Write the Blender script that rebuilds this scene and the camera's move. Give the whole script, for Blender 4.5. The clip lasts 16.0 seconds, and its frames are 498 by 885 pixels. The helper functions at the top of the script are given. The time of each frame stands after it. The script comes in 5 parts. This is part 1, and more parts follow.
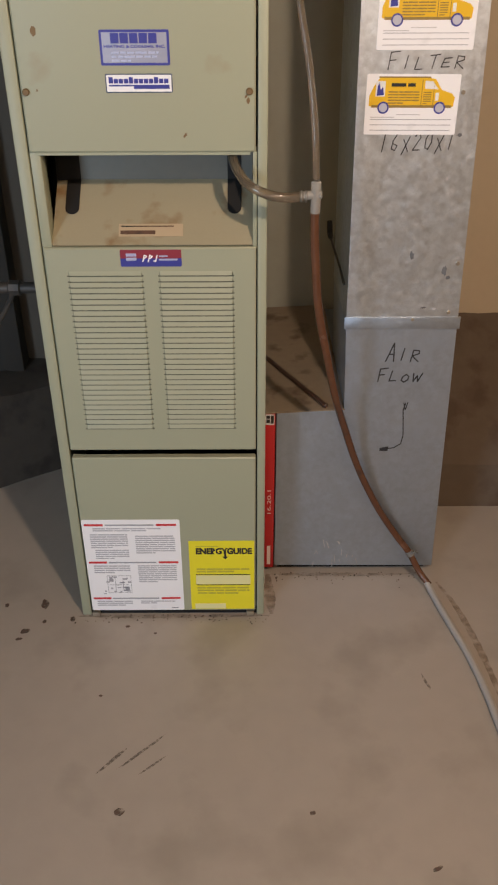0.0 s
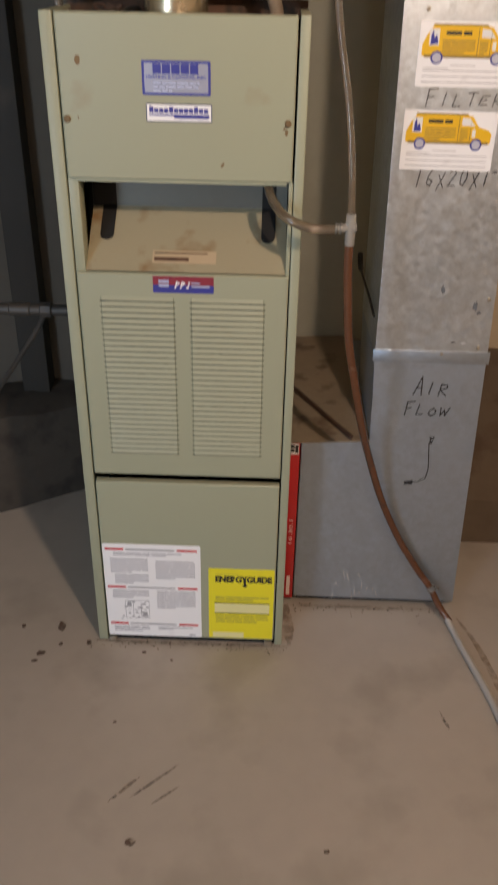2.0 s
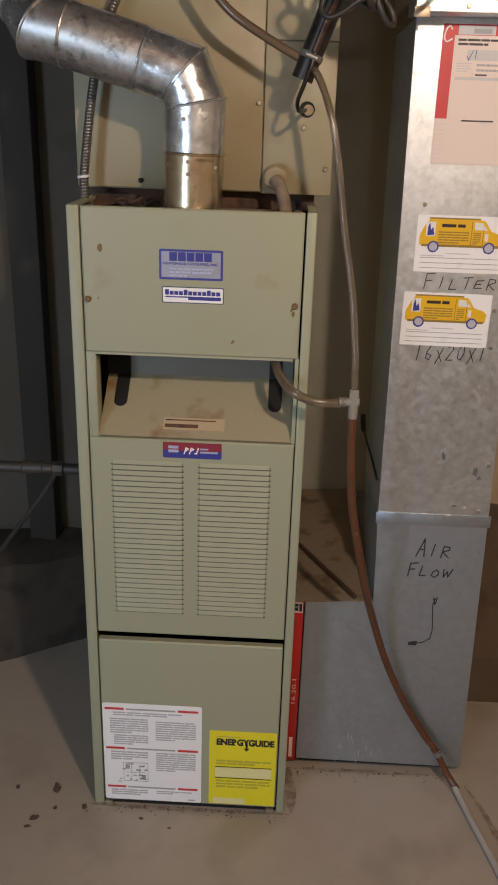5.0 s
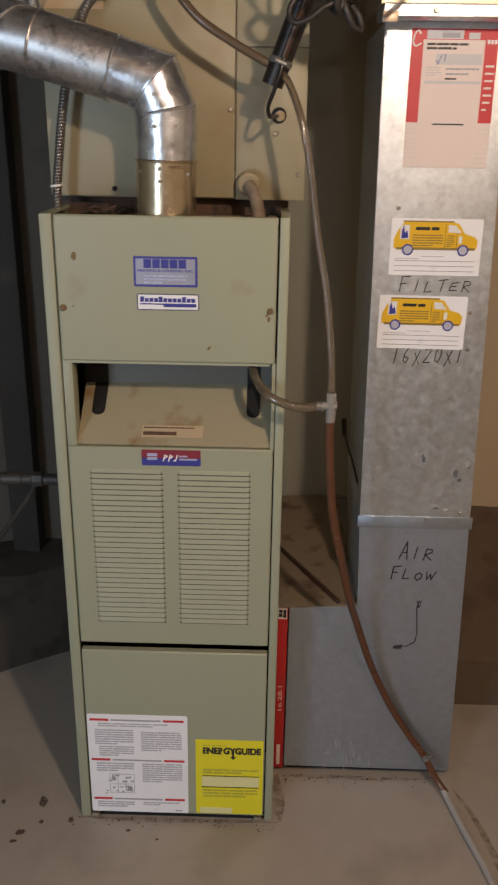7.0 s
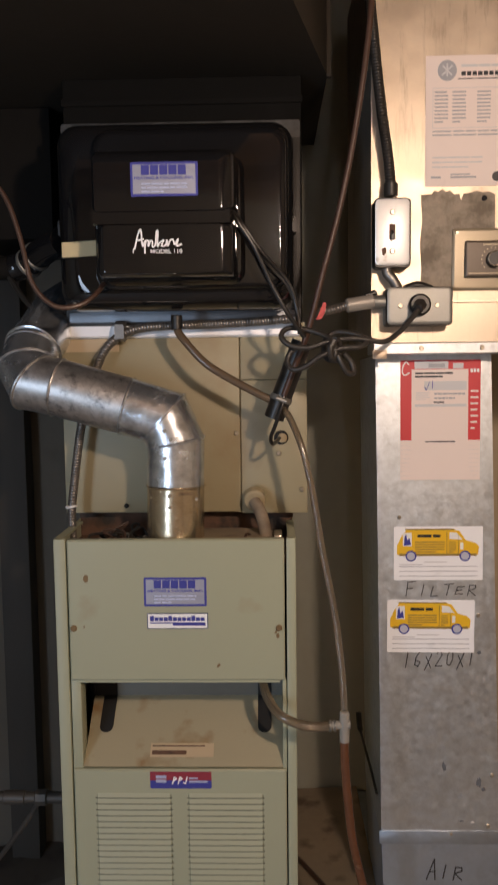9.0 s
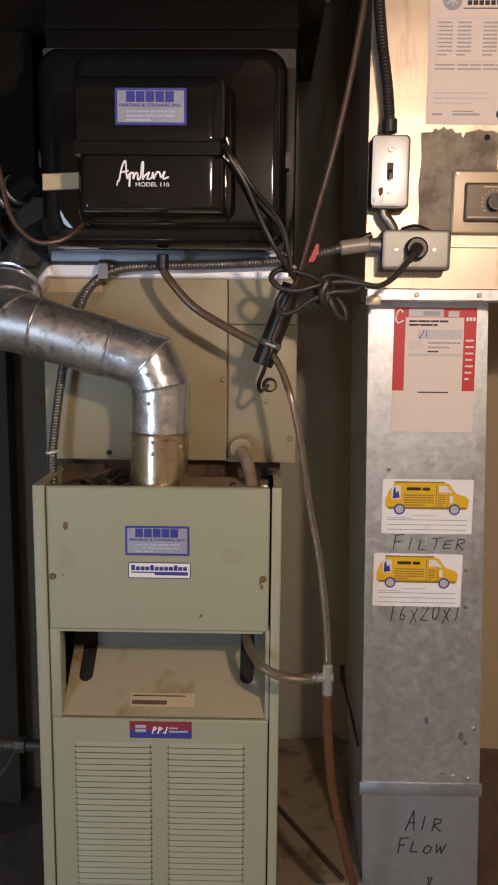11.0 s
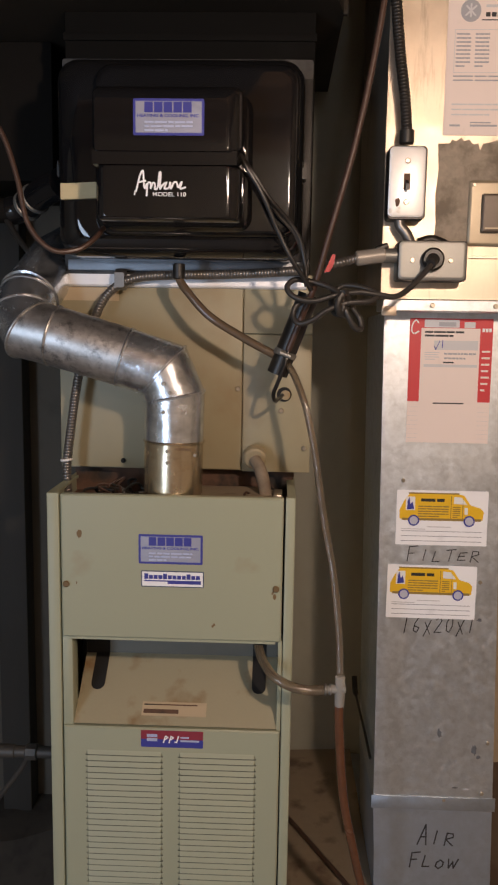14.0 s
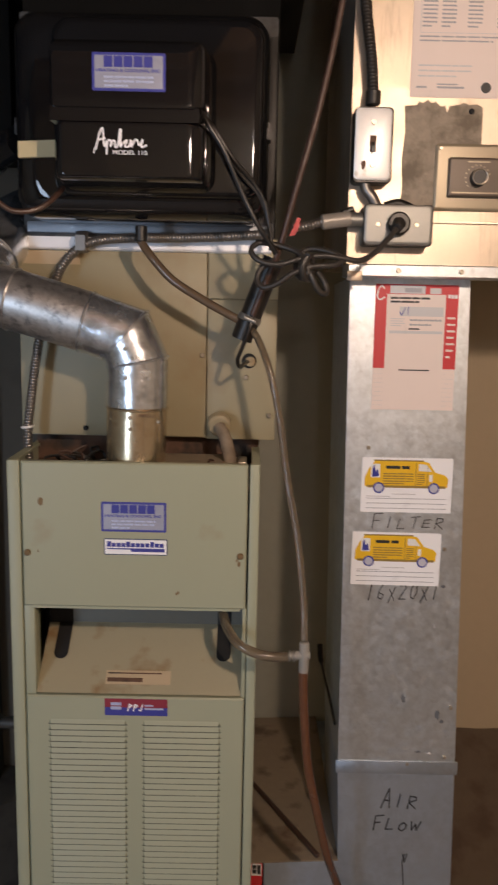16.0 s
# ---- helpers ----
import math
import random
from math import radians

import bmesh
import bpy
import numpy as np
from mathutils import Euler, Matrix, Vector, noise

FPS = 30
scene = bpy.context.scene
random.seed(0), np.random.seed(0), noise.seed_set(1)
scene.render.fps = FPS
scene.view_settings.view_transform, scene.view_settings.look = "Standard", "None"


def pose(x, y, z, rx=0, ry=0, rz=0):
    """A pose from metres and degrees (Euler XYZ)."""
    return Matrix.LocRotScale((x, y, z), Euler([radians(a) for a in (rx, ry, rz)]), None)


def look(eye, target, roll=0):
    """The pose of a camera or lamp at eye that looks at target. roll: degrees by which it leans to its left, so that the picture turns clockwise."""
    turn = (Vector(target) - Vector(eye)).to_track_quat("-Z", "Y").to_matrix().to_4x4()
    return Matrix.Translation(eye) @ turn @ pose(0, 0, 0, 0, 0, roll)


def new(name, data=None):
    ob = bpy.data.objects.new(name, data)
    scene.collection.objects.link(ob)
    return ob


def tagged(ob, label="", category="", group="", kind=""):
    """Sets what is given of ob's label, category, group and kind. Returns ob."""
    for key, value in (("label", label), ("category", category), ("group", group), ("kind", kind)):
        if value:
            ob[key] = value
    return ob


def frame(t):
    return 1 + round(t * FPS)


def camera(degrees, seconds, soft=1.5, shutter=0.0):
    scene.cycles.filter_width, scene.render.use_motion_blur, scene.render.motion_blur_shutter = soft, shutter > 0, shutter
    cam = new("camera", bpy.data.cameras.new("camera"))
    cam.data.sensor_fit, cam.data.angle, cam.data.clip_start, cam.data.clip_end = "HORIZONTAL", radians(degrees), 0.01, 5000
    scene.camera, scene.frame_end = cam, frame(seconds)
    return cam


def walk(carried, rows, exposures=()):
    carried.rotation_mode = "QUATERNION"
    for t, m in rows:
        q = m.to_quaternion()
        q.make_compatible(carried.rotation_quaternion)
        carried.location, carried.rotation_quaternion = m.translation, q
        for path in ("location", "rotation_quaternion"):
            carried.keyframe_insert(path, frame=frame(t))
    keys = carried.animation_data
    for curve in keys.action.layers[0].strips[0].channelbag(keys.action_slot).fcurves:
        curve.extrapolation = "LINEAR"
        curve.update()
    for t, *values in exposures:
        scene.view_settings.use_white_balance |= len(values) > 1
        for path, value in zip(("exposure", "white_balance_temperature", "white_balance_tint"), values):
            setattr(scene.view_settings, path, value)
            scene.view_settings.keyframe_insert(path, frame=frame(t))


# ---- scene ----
cam = camera(33.2, 16.0, soft=2.0, shutter=0.5)
METRES, EYE, TILT, LEAN, TURN = 8.0, 1.5, 0.0, 0.0, 0.0
EXPOSURES = [(0, 0.58, 6050, 15), (1.5, 0.58, 6050, 15), (2.5, 0.33, 6050, 15), (4.5, 0.2, 6050, 15), (7.5, 0.15, 6050, 15), (8.2, 0.1, 6050, 16), (10.3, 0.05, 6050, 18), (16, 0.08, 6050, 18)]
PATH = [
    (0, (0.355, -1.319, 1.263), (0.357, 0.375, 0.199), -0.2),
    (0.5, (0.348, -1.316, 1.256), (0.334, 0.371, 0.182), 0.1),
    (1, (0.345, -1.313, 1.256), (0.318, 0.378, 0.189), 0.5),
    (1.5, (0.342, -1.313, 1.255), (0.312, 0.382, 0.193), 0.7),
    (2, (0.339, -1.312, 1.265), (0.301, 0.413, 0.253), 1.1),
    (2.5, (0.335, -1.313, 1.303), (0.298, 0.495, 0.45), 1.8),
    (3, (0.334, -1.315, 1.311), (0.302, 0.506, 0.484), 2.0),
    (3.5, (0.337, -1.316, 1.315), (0.318, 0.511, 0.501), 2.0),
    (4, (0.345, -1.32, 1.32), (0.364, 0.524, 0.546), 1.7),
    (4.5, (0.338, -1.314, 1.326), (0.31, 0.524, 0.539), 1.9),
    (4.7, (0.334, -1.313, 1.332), (0.277, 0.545, 0.593), 1.8),
    (6.8, (0.337, -1.312, 1.32), (0.283, 0.549, 0.588), 1.6),
    (7, (0.352, -1.312, 1.325), (0.319, 0.556, 0.61), 0.9),
    (7.5, (0.359, -1.308, 1.327), (0.338, 0.564, 0.622), 0.5),
    (8, (0.362, -1.298, 1.369), (0.283, 0.628, 0.834), -0.6),
    (8.2, (0.359, -1.301, 1.419), (0.306, 0.653, 0.997), -1.2),
    (10.3, (0.351, -1.279, 1.484), (0.279, 0.716, 1.364), 0.3),
    (10.5, (0.354, -1.266, 1.455), (0.314, 0.716, 1.192), 0.4),
    (11, (0.357, -1.259, 1.453), (0.323, 0.718, 1.152), 0.5),
    (11.5, (0.352, -1.26, 1.453), (0.314, 0.719, 1.165), 0.6),
    (12, (0.352, -1.263, 1.456), (0.313, 0.718, 1.182), 0.4),
    (12.5, (0.358, -1.257, 1.455), (0.321, 0.722, 1.165), -0.2),
    (13, (0.364, -1.259, 1.456), (0.329, 0.719, 1.165), -0.4),
    (13.5, (0.364, -1.258, 1.453), (0.314, 0.72, 1.162), 0.1),
    (14, (0.356, -1.258, 1.455), (0.289, 0.72, 1.173), 0.9),
    (14.5, (0.344, -1.254, 1.456), (0.256, 0.727, 1.191), 1.1),
    (15, (0.345, -1.257, 1.453), (0.243, 0.723, 1.187), 1.2),
    (15.5, (0.348, -1.254, 1.446), (0.27, 0.722, 1.149), 1.0),
    (16, (0.365, -1.246, 1.44), (0.371, 0.725, 1.1), 1.2),
]
walk(cam, [(t, look(eye, target, roll)) for t, eye, target, roll in PATH], EXPOSURES)

# ---- world and lights ----
world = bpy.data.worlds.new("world")
scene.world = world
world.use_nodes = True
wn = world.node_tree
sky = wn.nodes.new("ShaderNodeTexSky")
sky.sky_type = "NISHITA"
sky.sun_disc = False
sky.sun_elevation, sky.sun_rotation = radians(35), radians(200)
wn.links.new(sky.outputs[0], wn.nodes["Background"].inputs[0])
wn.nodes["Background"].inputs[1].default_value = 0.06


def lamp(name, kind, energy, colour, m, **settings):
    data = bpy.data.lights.new(name, kind)
    data.energy, data.color = energy, colour
    for key, value in settings.items():
        setattr(data, key, value)
    ob = new(name, data)
    ob.matrix_world = m
    return ob


# unseen bare bulb of the basement, placed to fit its shadows and highlights
BULB = (0.75, -1.21, 1.83)
lamp("bulb_light", "POINT", 40.0, (1.0, 0.74, 0.50), Matrix.Translation(BULB), shadow_soft_size=0.035)
# cooler fill lamp added far behind the viewer to brighten the gap wall
lamp("rear_fill_light", "POINT", 9.0, (1.0, 0.92, 0.84), Matrix.Translation((0.56, -2.85, 2.1)), shadow_soft_size=0.025)
# daylight inferred from bluish shade, through an unseen tall opening behind the viewer
lamp("window_light", "AREA", 29.0, (0.68, 0.86, 1.0), look((-1.4, -3.14, 1.1), (0.2, 0.0, 0.7)), shape="RECTANGLE", size=0.55, size_y=1.5)


# ---- materials ----
def base_mat(name):
    m = bpy.data.materials.new(name)
    m.use_nodes = True
    nt = m.node_tree
    return m, nt, nt.nodes["Principled BSDF"]


def surface(name, colour, rough=0.5, metal=0.0, grain=60.0, spread=0.12, stain=None, stain_scale=5.0, stain_at=0.62, bump=0.05, coat=0.0, rough_var=0.1, stretch=(1, 1, 1), spec=0.5, alpha=1.0, transmission=0.0):
    """A procedural surface: grain, broad variation, optional stains, bump and uneven gloss."""
    m, nt, p = base_mat(name)
    N, L = nt.nodes.new, nt.links.new
    tc = N("ShaderNodeTexCoord")
    mp = N("ShaderNodeMapping")
    mp.inputs["Scale"].default_value = stretch
    L(tc.outputs["Object"], mp.inputs[0])
    fine = N("ShaderNodeTexNoise")
    fine.inputs["Scale"].default_value, fine.inputs["Detail"].default_value = grain, 6
    broad = N("ShaderNodeTexNoise")
    broad.inputs["Scale"].default_value, broad.inputs["Detail"].default_value = stain_scale, 8
    broad.inputs["Roughness"].default_value = 0.65
    for n in (fine, broad):
        L(mp.outputs[0], n.inputs[0])
    dark, light = [c * (1 - spread) for c in colour], [min(1, c * (1 + spread)) for c in colour]
    mix1 = N("ShaderNodeMix")
    mix1.data_type = "RGBA"
    mix1.inputs[6].default_value, mix1.inputs[7].default_value = (*dark, 1), (*light, 1)
    add = N("ShaderNodeMath")
    add.operation = "ADD"
    half = N("ShaderNodeMath")
    half.operation = "MULTIPLY"
    half.inputs[1].default_value = 0.5
    L(fine.outputs[0], add.inputs[0])
    L(broad.outputs[0], add.inputs[1])
    L(add.outputs[0], half.inputs[0])
    L(half.outputs[0], mix1.inputs[0])
    out = mix1.outputs[2]
    if stain:
        ramp = N("ShaderNodeMapRange")
        ramp.inputs[1].default_value, ramp.inputs[2].default_value = stain_at, stain_at + 0.14
        second = N("ShaderNodeTexNoise")
        second.inputs["Scale"].default_value, second.inputs["Detail"].default_value = stain_scale * 2.3, 7
        L(mp.outputs[0], second.inputs[0])
        L(second.outputs[0], ramp.inputs[0])
        mix2 = N("ShaderNodeMix")
        mix2.data_type = "RGBA"
        mix2.inputs[7].default_value = (*stain, 1)
        L(ramp.outputs[0], mix2.inputs[0])
        L(out, mix2.inputs[6])
        out = mix2.outputs[2]
    L(out, p.inputs["Base Color"])
    rr = N("ShaderNodeMapRange")
    rr.inputs[3].default_value, rr.inputs[4].default_value = max(0.02, rough - rough_var), min(1, rough + rough_var)
    L(broad.outputs[0], rr.inputs[0])
    L(rr.outputs[0], p.inputs["Roughness"])
    p.inputs["Metallic"].default_value = metal
    p.inputs["Coat Weight"].default_value = coat
    p.inputs["Specular IOR Level"].default_value = spec
    p.inputs["Transmission Weight"].default_value = transmission
    p.inputs["Alpha"].default_value = alpha
    if bump:
        b = N("ShaderNodeBump")
        b.inputs["Strength"].default_value, b.inputs["Distance"].default_value = bump, 0.004
        L(half.outputs[0], b.inputs["Height"])
        L(b.outputs[0], p.inputs["Normal"])
    return m


def galvanised(name, tone, rough, spangle=45.0, contrast=0.12, dirt=(0.2, 0.19, 0.17), dirt_at=0.66, bump=0.12, broad_scale=2.0, metal=0.9, dents=0.004, stretch=(1, 1, 1), spot_rough=0.0):
    """Zinc-coated sheet with its crystal spangle, scuffs and soft dents."""
    m, nt, p = base_mat(name)
    N, L = nt.nodes.new, nt.links.new
    tc = N("ShaderNodeTexCoord")
    vor = N("ShaderNodeTexVoronoi")
    vor.inputs["Scale"].default_value = spangle
    warp = N("ShaderNodeTexNoise")
    warp.inputs["Scale"].default_value = 30
    mixv = N("ShaderNodeMix")
    mixv.data_type = "RGBA"
    mixv.inputs[0].default_value = 0.012
    L(tc.outputs["Object"], mixv.inputs[6])
    L(tc.outputs["Object"], warp.inputs[0])
    L(warp.outputs["Color"], mixv.inputs[7])
    L(mixv.outputs[2], vor.inputs[0])
    cell = N("ShaderNodeRGBToBW")
    L(vor.outputs["Color"], cell.inputs[0])
    fleck = N("ShaderNodeTexNoise")
    fleck.inputs["Scale"].default_value, fleck.inputs["Detail"].default_value = spangle * 1.3, 5
    fleck.inputs["Roughness"].default_value = 0.65
    L(tc.outputs["Object"], fleck.inputs[0])
    both = N("ShaderNodeMath")
    both.operation = "MULTIPLY_ADD"
    both.inputs[1].default_value = 0.22
    L(cell.outputs[0], both.inputs[0])
    L(fleck.outputs[0], both.inputs[2])
    bw = N("ShaderNodeMapRange")
    bw.inputs[1].default_value, bw.inputs[2].default_value = 0.40, 0.84
    L(both.outputs[0], bw.inputs[0])
    broad = N("ShaderNodeTexNoise")
    broad.inputs["Scale"].default_value, broad.inputs["Detail"].default_value = broad_scale * 4, 9
    broad.inputs["Roughness"].default_value = 0.7
    mp = N("ShaderNodeMapping")
    mp.inputs["Scale"].default_value = stretch
    L(tc.outputs["Object"], mp.inputs[0])
    L(mp.outputs[0], broad.inputs[0])
    mix = N("ShaderNodeMix")
    mix.data_type = "RGBA"
    mix.inputs[6].default_value = (*[c * (1 - contrast) for c in tone], 1)
    mix.inputs[7].default_value = (*[min(1, c * (1 + contrast)) for c in tone], 1)
    L(bw.outputs[0], mix.inputs[0])
    ramp = N("ShaderNodeMapRange")
    ramp.inputs[1].default_value, ramp.inputs[2].default_value = dirt_at, dirt_at + 0.16
    ramp.inputs[4].default_value = 0.75
    L(broad.outputs[0], ramp.inputs[0])
    mix2 = N("ShaderNodeMix")
    mix2.data_type = "RGBA"
    mix2.inputs[7].default_value = (*dirt, 1)
    L(ramp.outputs[0], mix2.inputs[0])
    L(mix.outputs[2], mix2.inputs[6])
    L(mix2.outputs[2], p.inputs["Base Color"])
    rr = N("ShaderNodeMapRange")
    rr.inputs[3].default_value, rr.inputs[4].default_value = max(0.05, rough - 0.09), min(1, rough + 0.12)
    half = N("ShaderNodeMath")
    half.operation = "MULTIPLY_ADD"
    half.inputs[1].default_value = 0.5
    L(bw.outputs[0], half.inputs[0])
    scaled = N("ShaderNodeMath")
    scaled.operation = "MULTIPLY"
    scaled.inputs[1].default_value = 0.5
    L(broad.outputs[0], scaled.inputs[0])
    L(scaled.outputs[0], half.inputs[2])
    L(half.outputs[0], rr.inputs[0])
    spots = N("ShaderNodeMath")
    spots.operation = "MULTIPLY_ADD"
    spots.inputs[1].default_value = spot_rough
    L(ramp.outputs[0], spots.inputs[0])
    L(rr.outputs[0], spots.inputs[2])
    L(spots.outputs[0], p.inputs["Roughness"])
    p.inputs["Metallic"].default_value = metal
    dent = N("ShaderNodeTexNoise")
    dent.inputs["Scale"].default_value, dent.inputs["Detail"].default_value = 7, 2
    L(tc.outputs["Object"], dent.inputs[0])
    b0 = N("ShaderNodeBump")
    b0.inputs["Strength"].default_value, b0.inputs["Distance"].default_value = 0.5, dents
    L(dent.outputs[0], b0.inputs["Height"])
    b = N("ShaderNodeBump")
    b.inputs["Strength"].default_value, b.inputs["Distance"].default_value = bump, 0.002
    L(half.outputs[0], b.inputs["Height"])
    L(b0.outputs[0], b.inputs["Normal"])
    L(b.outputs[0], p.inputs["Normal"])
    return m


CREAM = surface("cream_enamel", (0.345, 0.36, 0.252), 0.42, grain=900, spread=0.05, bump=0.03, stain=(0.30, 0.26, 0.16), stain_scale=3.5, stain_at=0.68, spec=0.4)
CREAM_OLD = surface("cream_enamel_sooty", (0.36, 0.30, 0.185), 0.5, grain=300, spread=0.1, bump=0.04, stain=(0.30, 0.19, 0.08), stain_scale=6, stain_at=0.56)
GALV = galvanised("galvanised_sheet", (0.475, 0.545, 0.635), 0.46, spangle=70, contrast=0.08, bump=0.05, metal=1.0, dirt=(0.47, 0.525, 0.595), dirt_at=0.50, dents=0.003, broad_scale=3, spot_rough=0.05)
# brighter, less blue copy of GALV with the bulb's glow in its tone
GALV_DROP = galvanised("galvanised_sheet_bulb_lit", (0.61, 0.65, 0.685), 0.42, spangle=70, contrast=0.12, bump=0.07, metal=1.0, dirt=(0.50, 0.52, 0.53), dirt_at=0.54, dents=0.003, broad_scale=10, spot_rough=0.19)
# zinc sheet tinted tan: the bulb's warm light is in the tone
GALV_UP = galvanised("brushed_sheet_bulb_tinted", (0.57, 0.485, 0.385), 0.42, spangle=30, contrast=0.06, dirt=(0.30, 0.25, 0.19), dirt_at=0.54, bump=0.12, stretch=(5, 1, 0.7))
SMUDGE = galvanised("galvanised_smudged", (0.25, 0.27, 0.30), 0.5)
GALV_DULL = galvanised("galvanised_frame_dull", (0.045, 0.044, 0.043), 0.55, metal=0.7, dirt=(0.1, 0.1, 0.1), dirt_at=0.5)
GALV_PATCH = galvanised("galvanised_patch_dull", (0.25, 0.215, 0.17), 0.6, contrast=0.2, dirt=(0.11, 0.09, 0.065), dirt_at=0.44, metal=0.5, broad_scale=5)
# cream back of the burner opening, its shade painted as grey
BACK_SHADED = galvanised("opening_back_shaded", (0.16, 0.162, 0.14), 0.5, metal=0.35, contrast=0.05)
CREAM_TAN = surface("tan_enamel", (0.335, 0.295, 0.185), 0.45, grain=700, spread=0.05, bump=0.03, stain=(0.27, 0.20, 0.105), stain_scale=2.2, stain_at=0.52, spec=0.4)
BAFFLE = surface("heat_marked_enamel", (0.36, 0.325, 0.215), 0.5, grain=300, spread=0.07, bump=0.03, stain=(0.24, 0.15, 0.065), stain_scale=6, stain_at=0.56)
FLUE = galvanised("flue_metal", (0.68, 0.72, 0.77), 0.22, spangle=38, contrast=0.26, dirt=(0.24, 0.23, 0.21), dirt_at=0.54, dents=0.010, broad_scale=6, bump=0.45)
FLUE_SPOT = galvanised("flue_metal_mottled", (0.52, 0.51, 0.50), 0.40, spangle=60, contrast=0.2, dirt=(0.10, 0.10, 0.105), dirt_at=0.53, broad_scale=11)
FLUE_HOT = galvanised("flue_metal_heat_stained", (0.62, 0.52, 0.36), 0.22, spangle=22, contrast=0.12, dirt=(0.33, 0.19, 0.065), dirt_at=0.48, broad_scale=4, bump=0.3, dents=0.008)
# foil's bright reflection put into a near-white, barely metallic colour
FOIL = galvanised("foil_near_white", (0.92, 0.93, 0.96), 0.4, spangle=14, contrast=0.03, dirt=(0.7, 0.7, 0.7), bump=0.2, metal=0.2)
STEEL = surface("box_steel", (0.26, 0.26, 0.245), 0.48, 0.75, grain=200, spread=0.1, bump=0.03)
CONDUIT_DARK = surface("conduit_black_jacket", (0.028, 0.025, 0.022), 0.4, 0.2, grain=300, spread=0.2, bump=0.03)
CONDUIT = surface("conduit_steel", (0.22, 0.205, 0.19), 0.36, 0.75, grain=300, spread=0.15, bump=0.02)
PLATE = surface("switch_cover_zinc", (0.86, 0.87, 0.87), 0.36, 0.45, grain=150, spread=0.05, stain=(0.35, 0.26, 0.12), stain_scale=14, stain_at=0.70, bump=0.03)
BLACK = surface("black_gloss_plastic", (0.008, 0.008, 0.009), 0.06, grain=400, spread=0.2, bump=0.004, rough_var=0.02, stain=(0.014, 0.013, 0.012), stain_scale=5, stain_at=0.62)
BLACK_RUBBER = surface("black_rubber", (0.012, 0.011, 0.010), 0.4, grain=250, spread=0.25, bump=0.04)
WIRE_BROWN = surface("brown_wire_jacket", (0.06, 0.032, 0.022), 0.4, grain=200, spread=0.15, bump=0.02)
WIRE_GREY = surface("dark_grey_cord", (0.030, 0.027, 0.024), 0.45, grain=200, spread=0.2, bump=0.03)
HOSE_RUST = surface("rust_stained_hose", (0.115, 0.047, 0.022), 0.25, grain=90, spread=0.35, bump=0.02, stain=(0.06, 0.035, 0.025), stain_scale=9, stain_at=0.55)
HOSE_CLEAR = surface("cloudy_vinyl_tube", (0.33, 0.265, 0.185), 0.14, grain=120, spread=0.2, bump=0.01, spec=0.7, transmission=0.72)
HOSE_DARK = surface("dark_vinyl_tube", (0.11, 0.078, 0.05), 0.18, grain=120, spread=0.2, bump=0.02, spec=0.6)
HOSE_GREY = surface("grey_vinyl_tube", (0.40, 0.38, 0.35), 0.4, grain=120, spread=0.12, bump=0.02)
TEE = surface("clear_plastic_fitting", (0.62, 0.60, 0.55), 0.15, grain=120, spread=0.08, bump=0.01, transmission=0.6)
FLOOR = surface("painted_concrete", (0.40, 0.36, 0.31), 0.5, grain=22, spread=0.13, bump=0.07, stain=(0.335, 0.30, 0.255), stain_scale=2.1, stain_at=0.54, rough_var=0.14)
# left wall and ledge: the furnace's shade is put into these two colours
WALL_SHADED = surface("shaded_wall_paint", (0.105, 0.09, 0.07), 0.85, grain=40, spread=0.14, bump=0.12, stain=(0.07, 0.059, 0.046), stain_scale=2)
LEDGE = surface("shaded_stained_masonry", (0.06, 0.049, 0.038), 0.9, grain=35, spread=0.3, bump=0.5, stain=(0.035, 0.028, 0.022), stain_scale=5, stain_at=0.5)
WALL_GREY = surface("grey_green_wall_paint", (0.345, 0.345, 0.285), 0.75, grain=40, spread=0.12, bump=0.1, stain=(0.28, 0.275, 0.225), stain_scale=2)
WALL_CREAM = surface("cream_wall_paint", (0.52, 0.43, 0.30), 0.8, grain=50, spread=0.08, bump=0.1, stain=(0.40, 0.31, 0.2), stain_scale=2)
STONE = surface("stained_footing", (0.125, 0.093, 0.064), 0.9, grain=35, spread=0.3, bump=0.5, stain=(0.09, 0.06, 0.04), stain_scale=5, stain_at=0.5)
# trunk sheet darkened to stand for its unlit underside
TRUNK = surface("shaded_trunk_sheet", (0.035, 0.030, 0.024), 0.75, 0.0, spec=0.15, grain=40, spread=0.15, bump=0.05, stain=(0.025, 0.021, 0.017), stain_scale=3)
# near-black that paints the shade in the upper left corner
SHADE_DARK = surface("shade_darkened_sheet", (0.010, 0.009, 0.008), 0.8, 0.0, grain=40, spread=0.2, bump=0.05, spec=0.08)
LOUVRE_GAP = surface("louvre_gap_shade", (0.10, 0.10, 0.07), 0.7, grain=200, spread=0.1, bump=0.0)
# sheet metal made near-black, the shade under the trunk put into its colour
SHEET_SHADED = surface("sheet_shaded_black", (0.007, 0.0066, 0.006), 0.8, 0.0, grain=40, spread=0.2, bump=0.05, spec=0.08, stain=(0.010, 0.0095, 0.009), stain_scale=3)
WOOD = surface("joist_wood", (0.24, 0.15, 0.08), 0.8, grain=30, spread=0.3, bump=0.2, stretch=(1, 12, 12))
DUST = surface("dusty_sheet", (0.25, 0.20, 0.14), 0.85, 0.0, grain=60, spread=0.2, bump=0.1, stain=(0.13, 0.09, 0.06), stain_scale=7, stain_at=0.55)
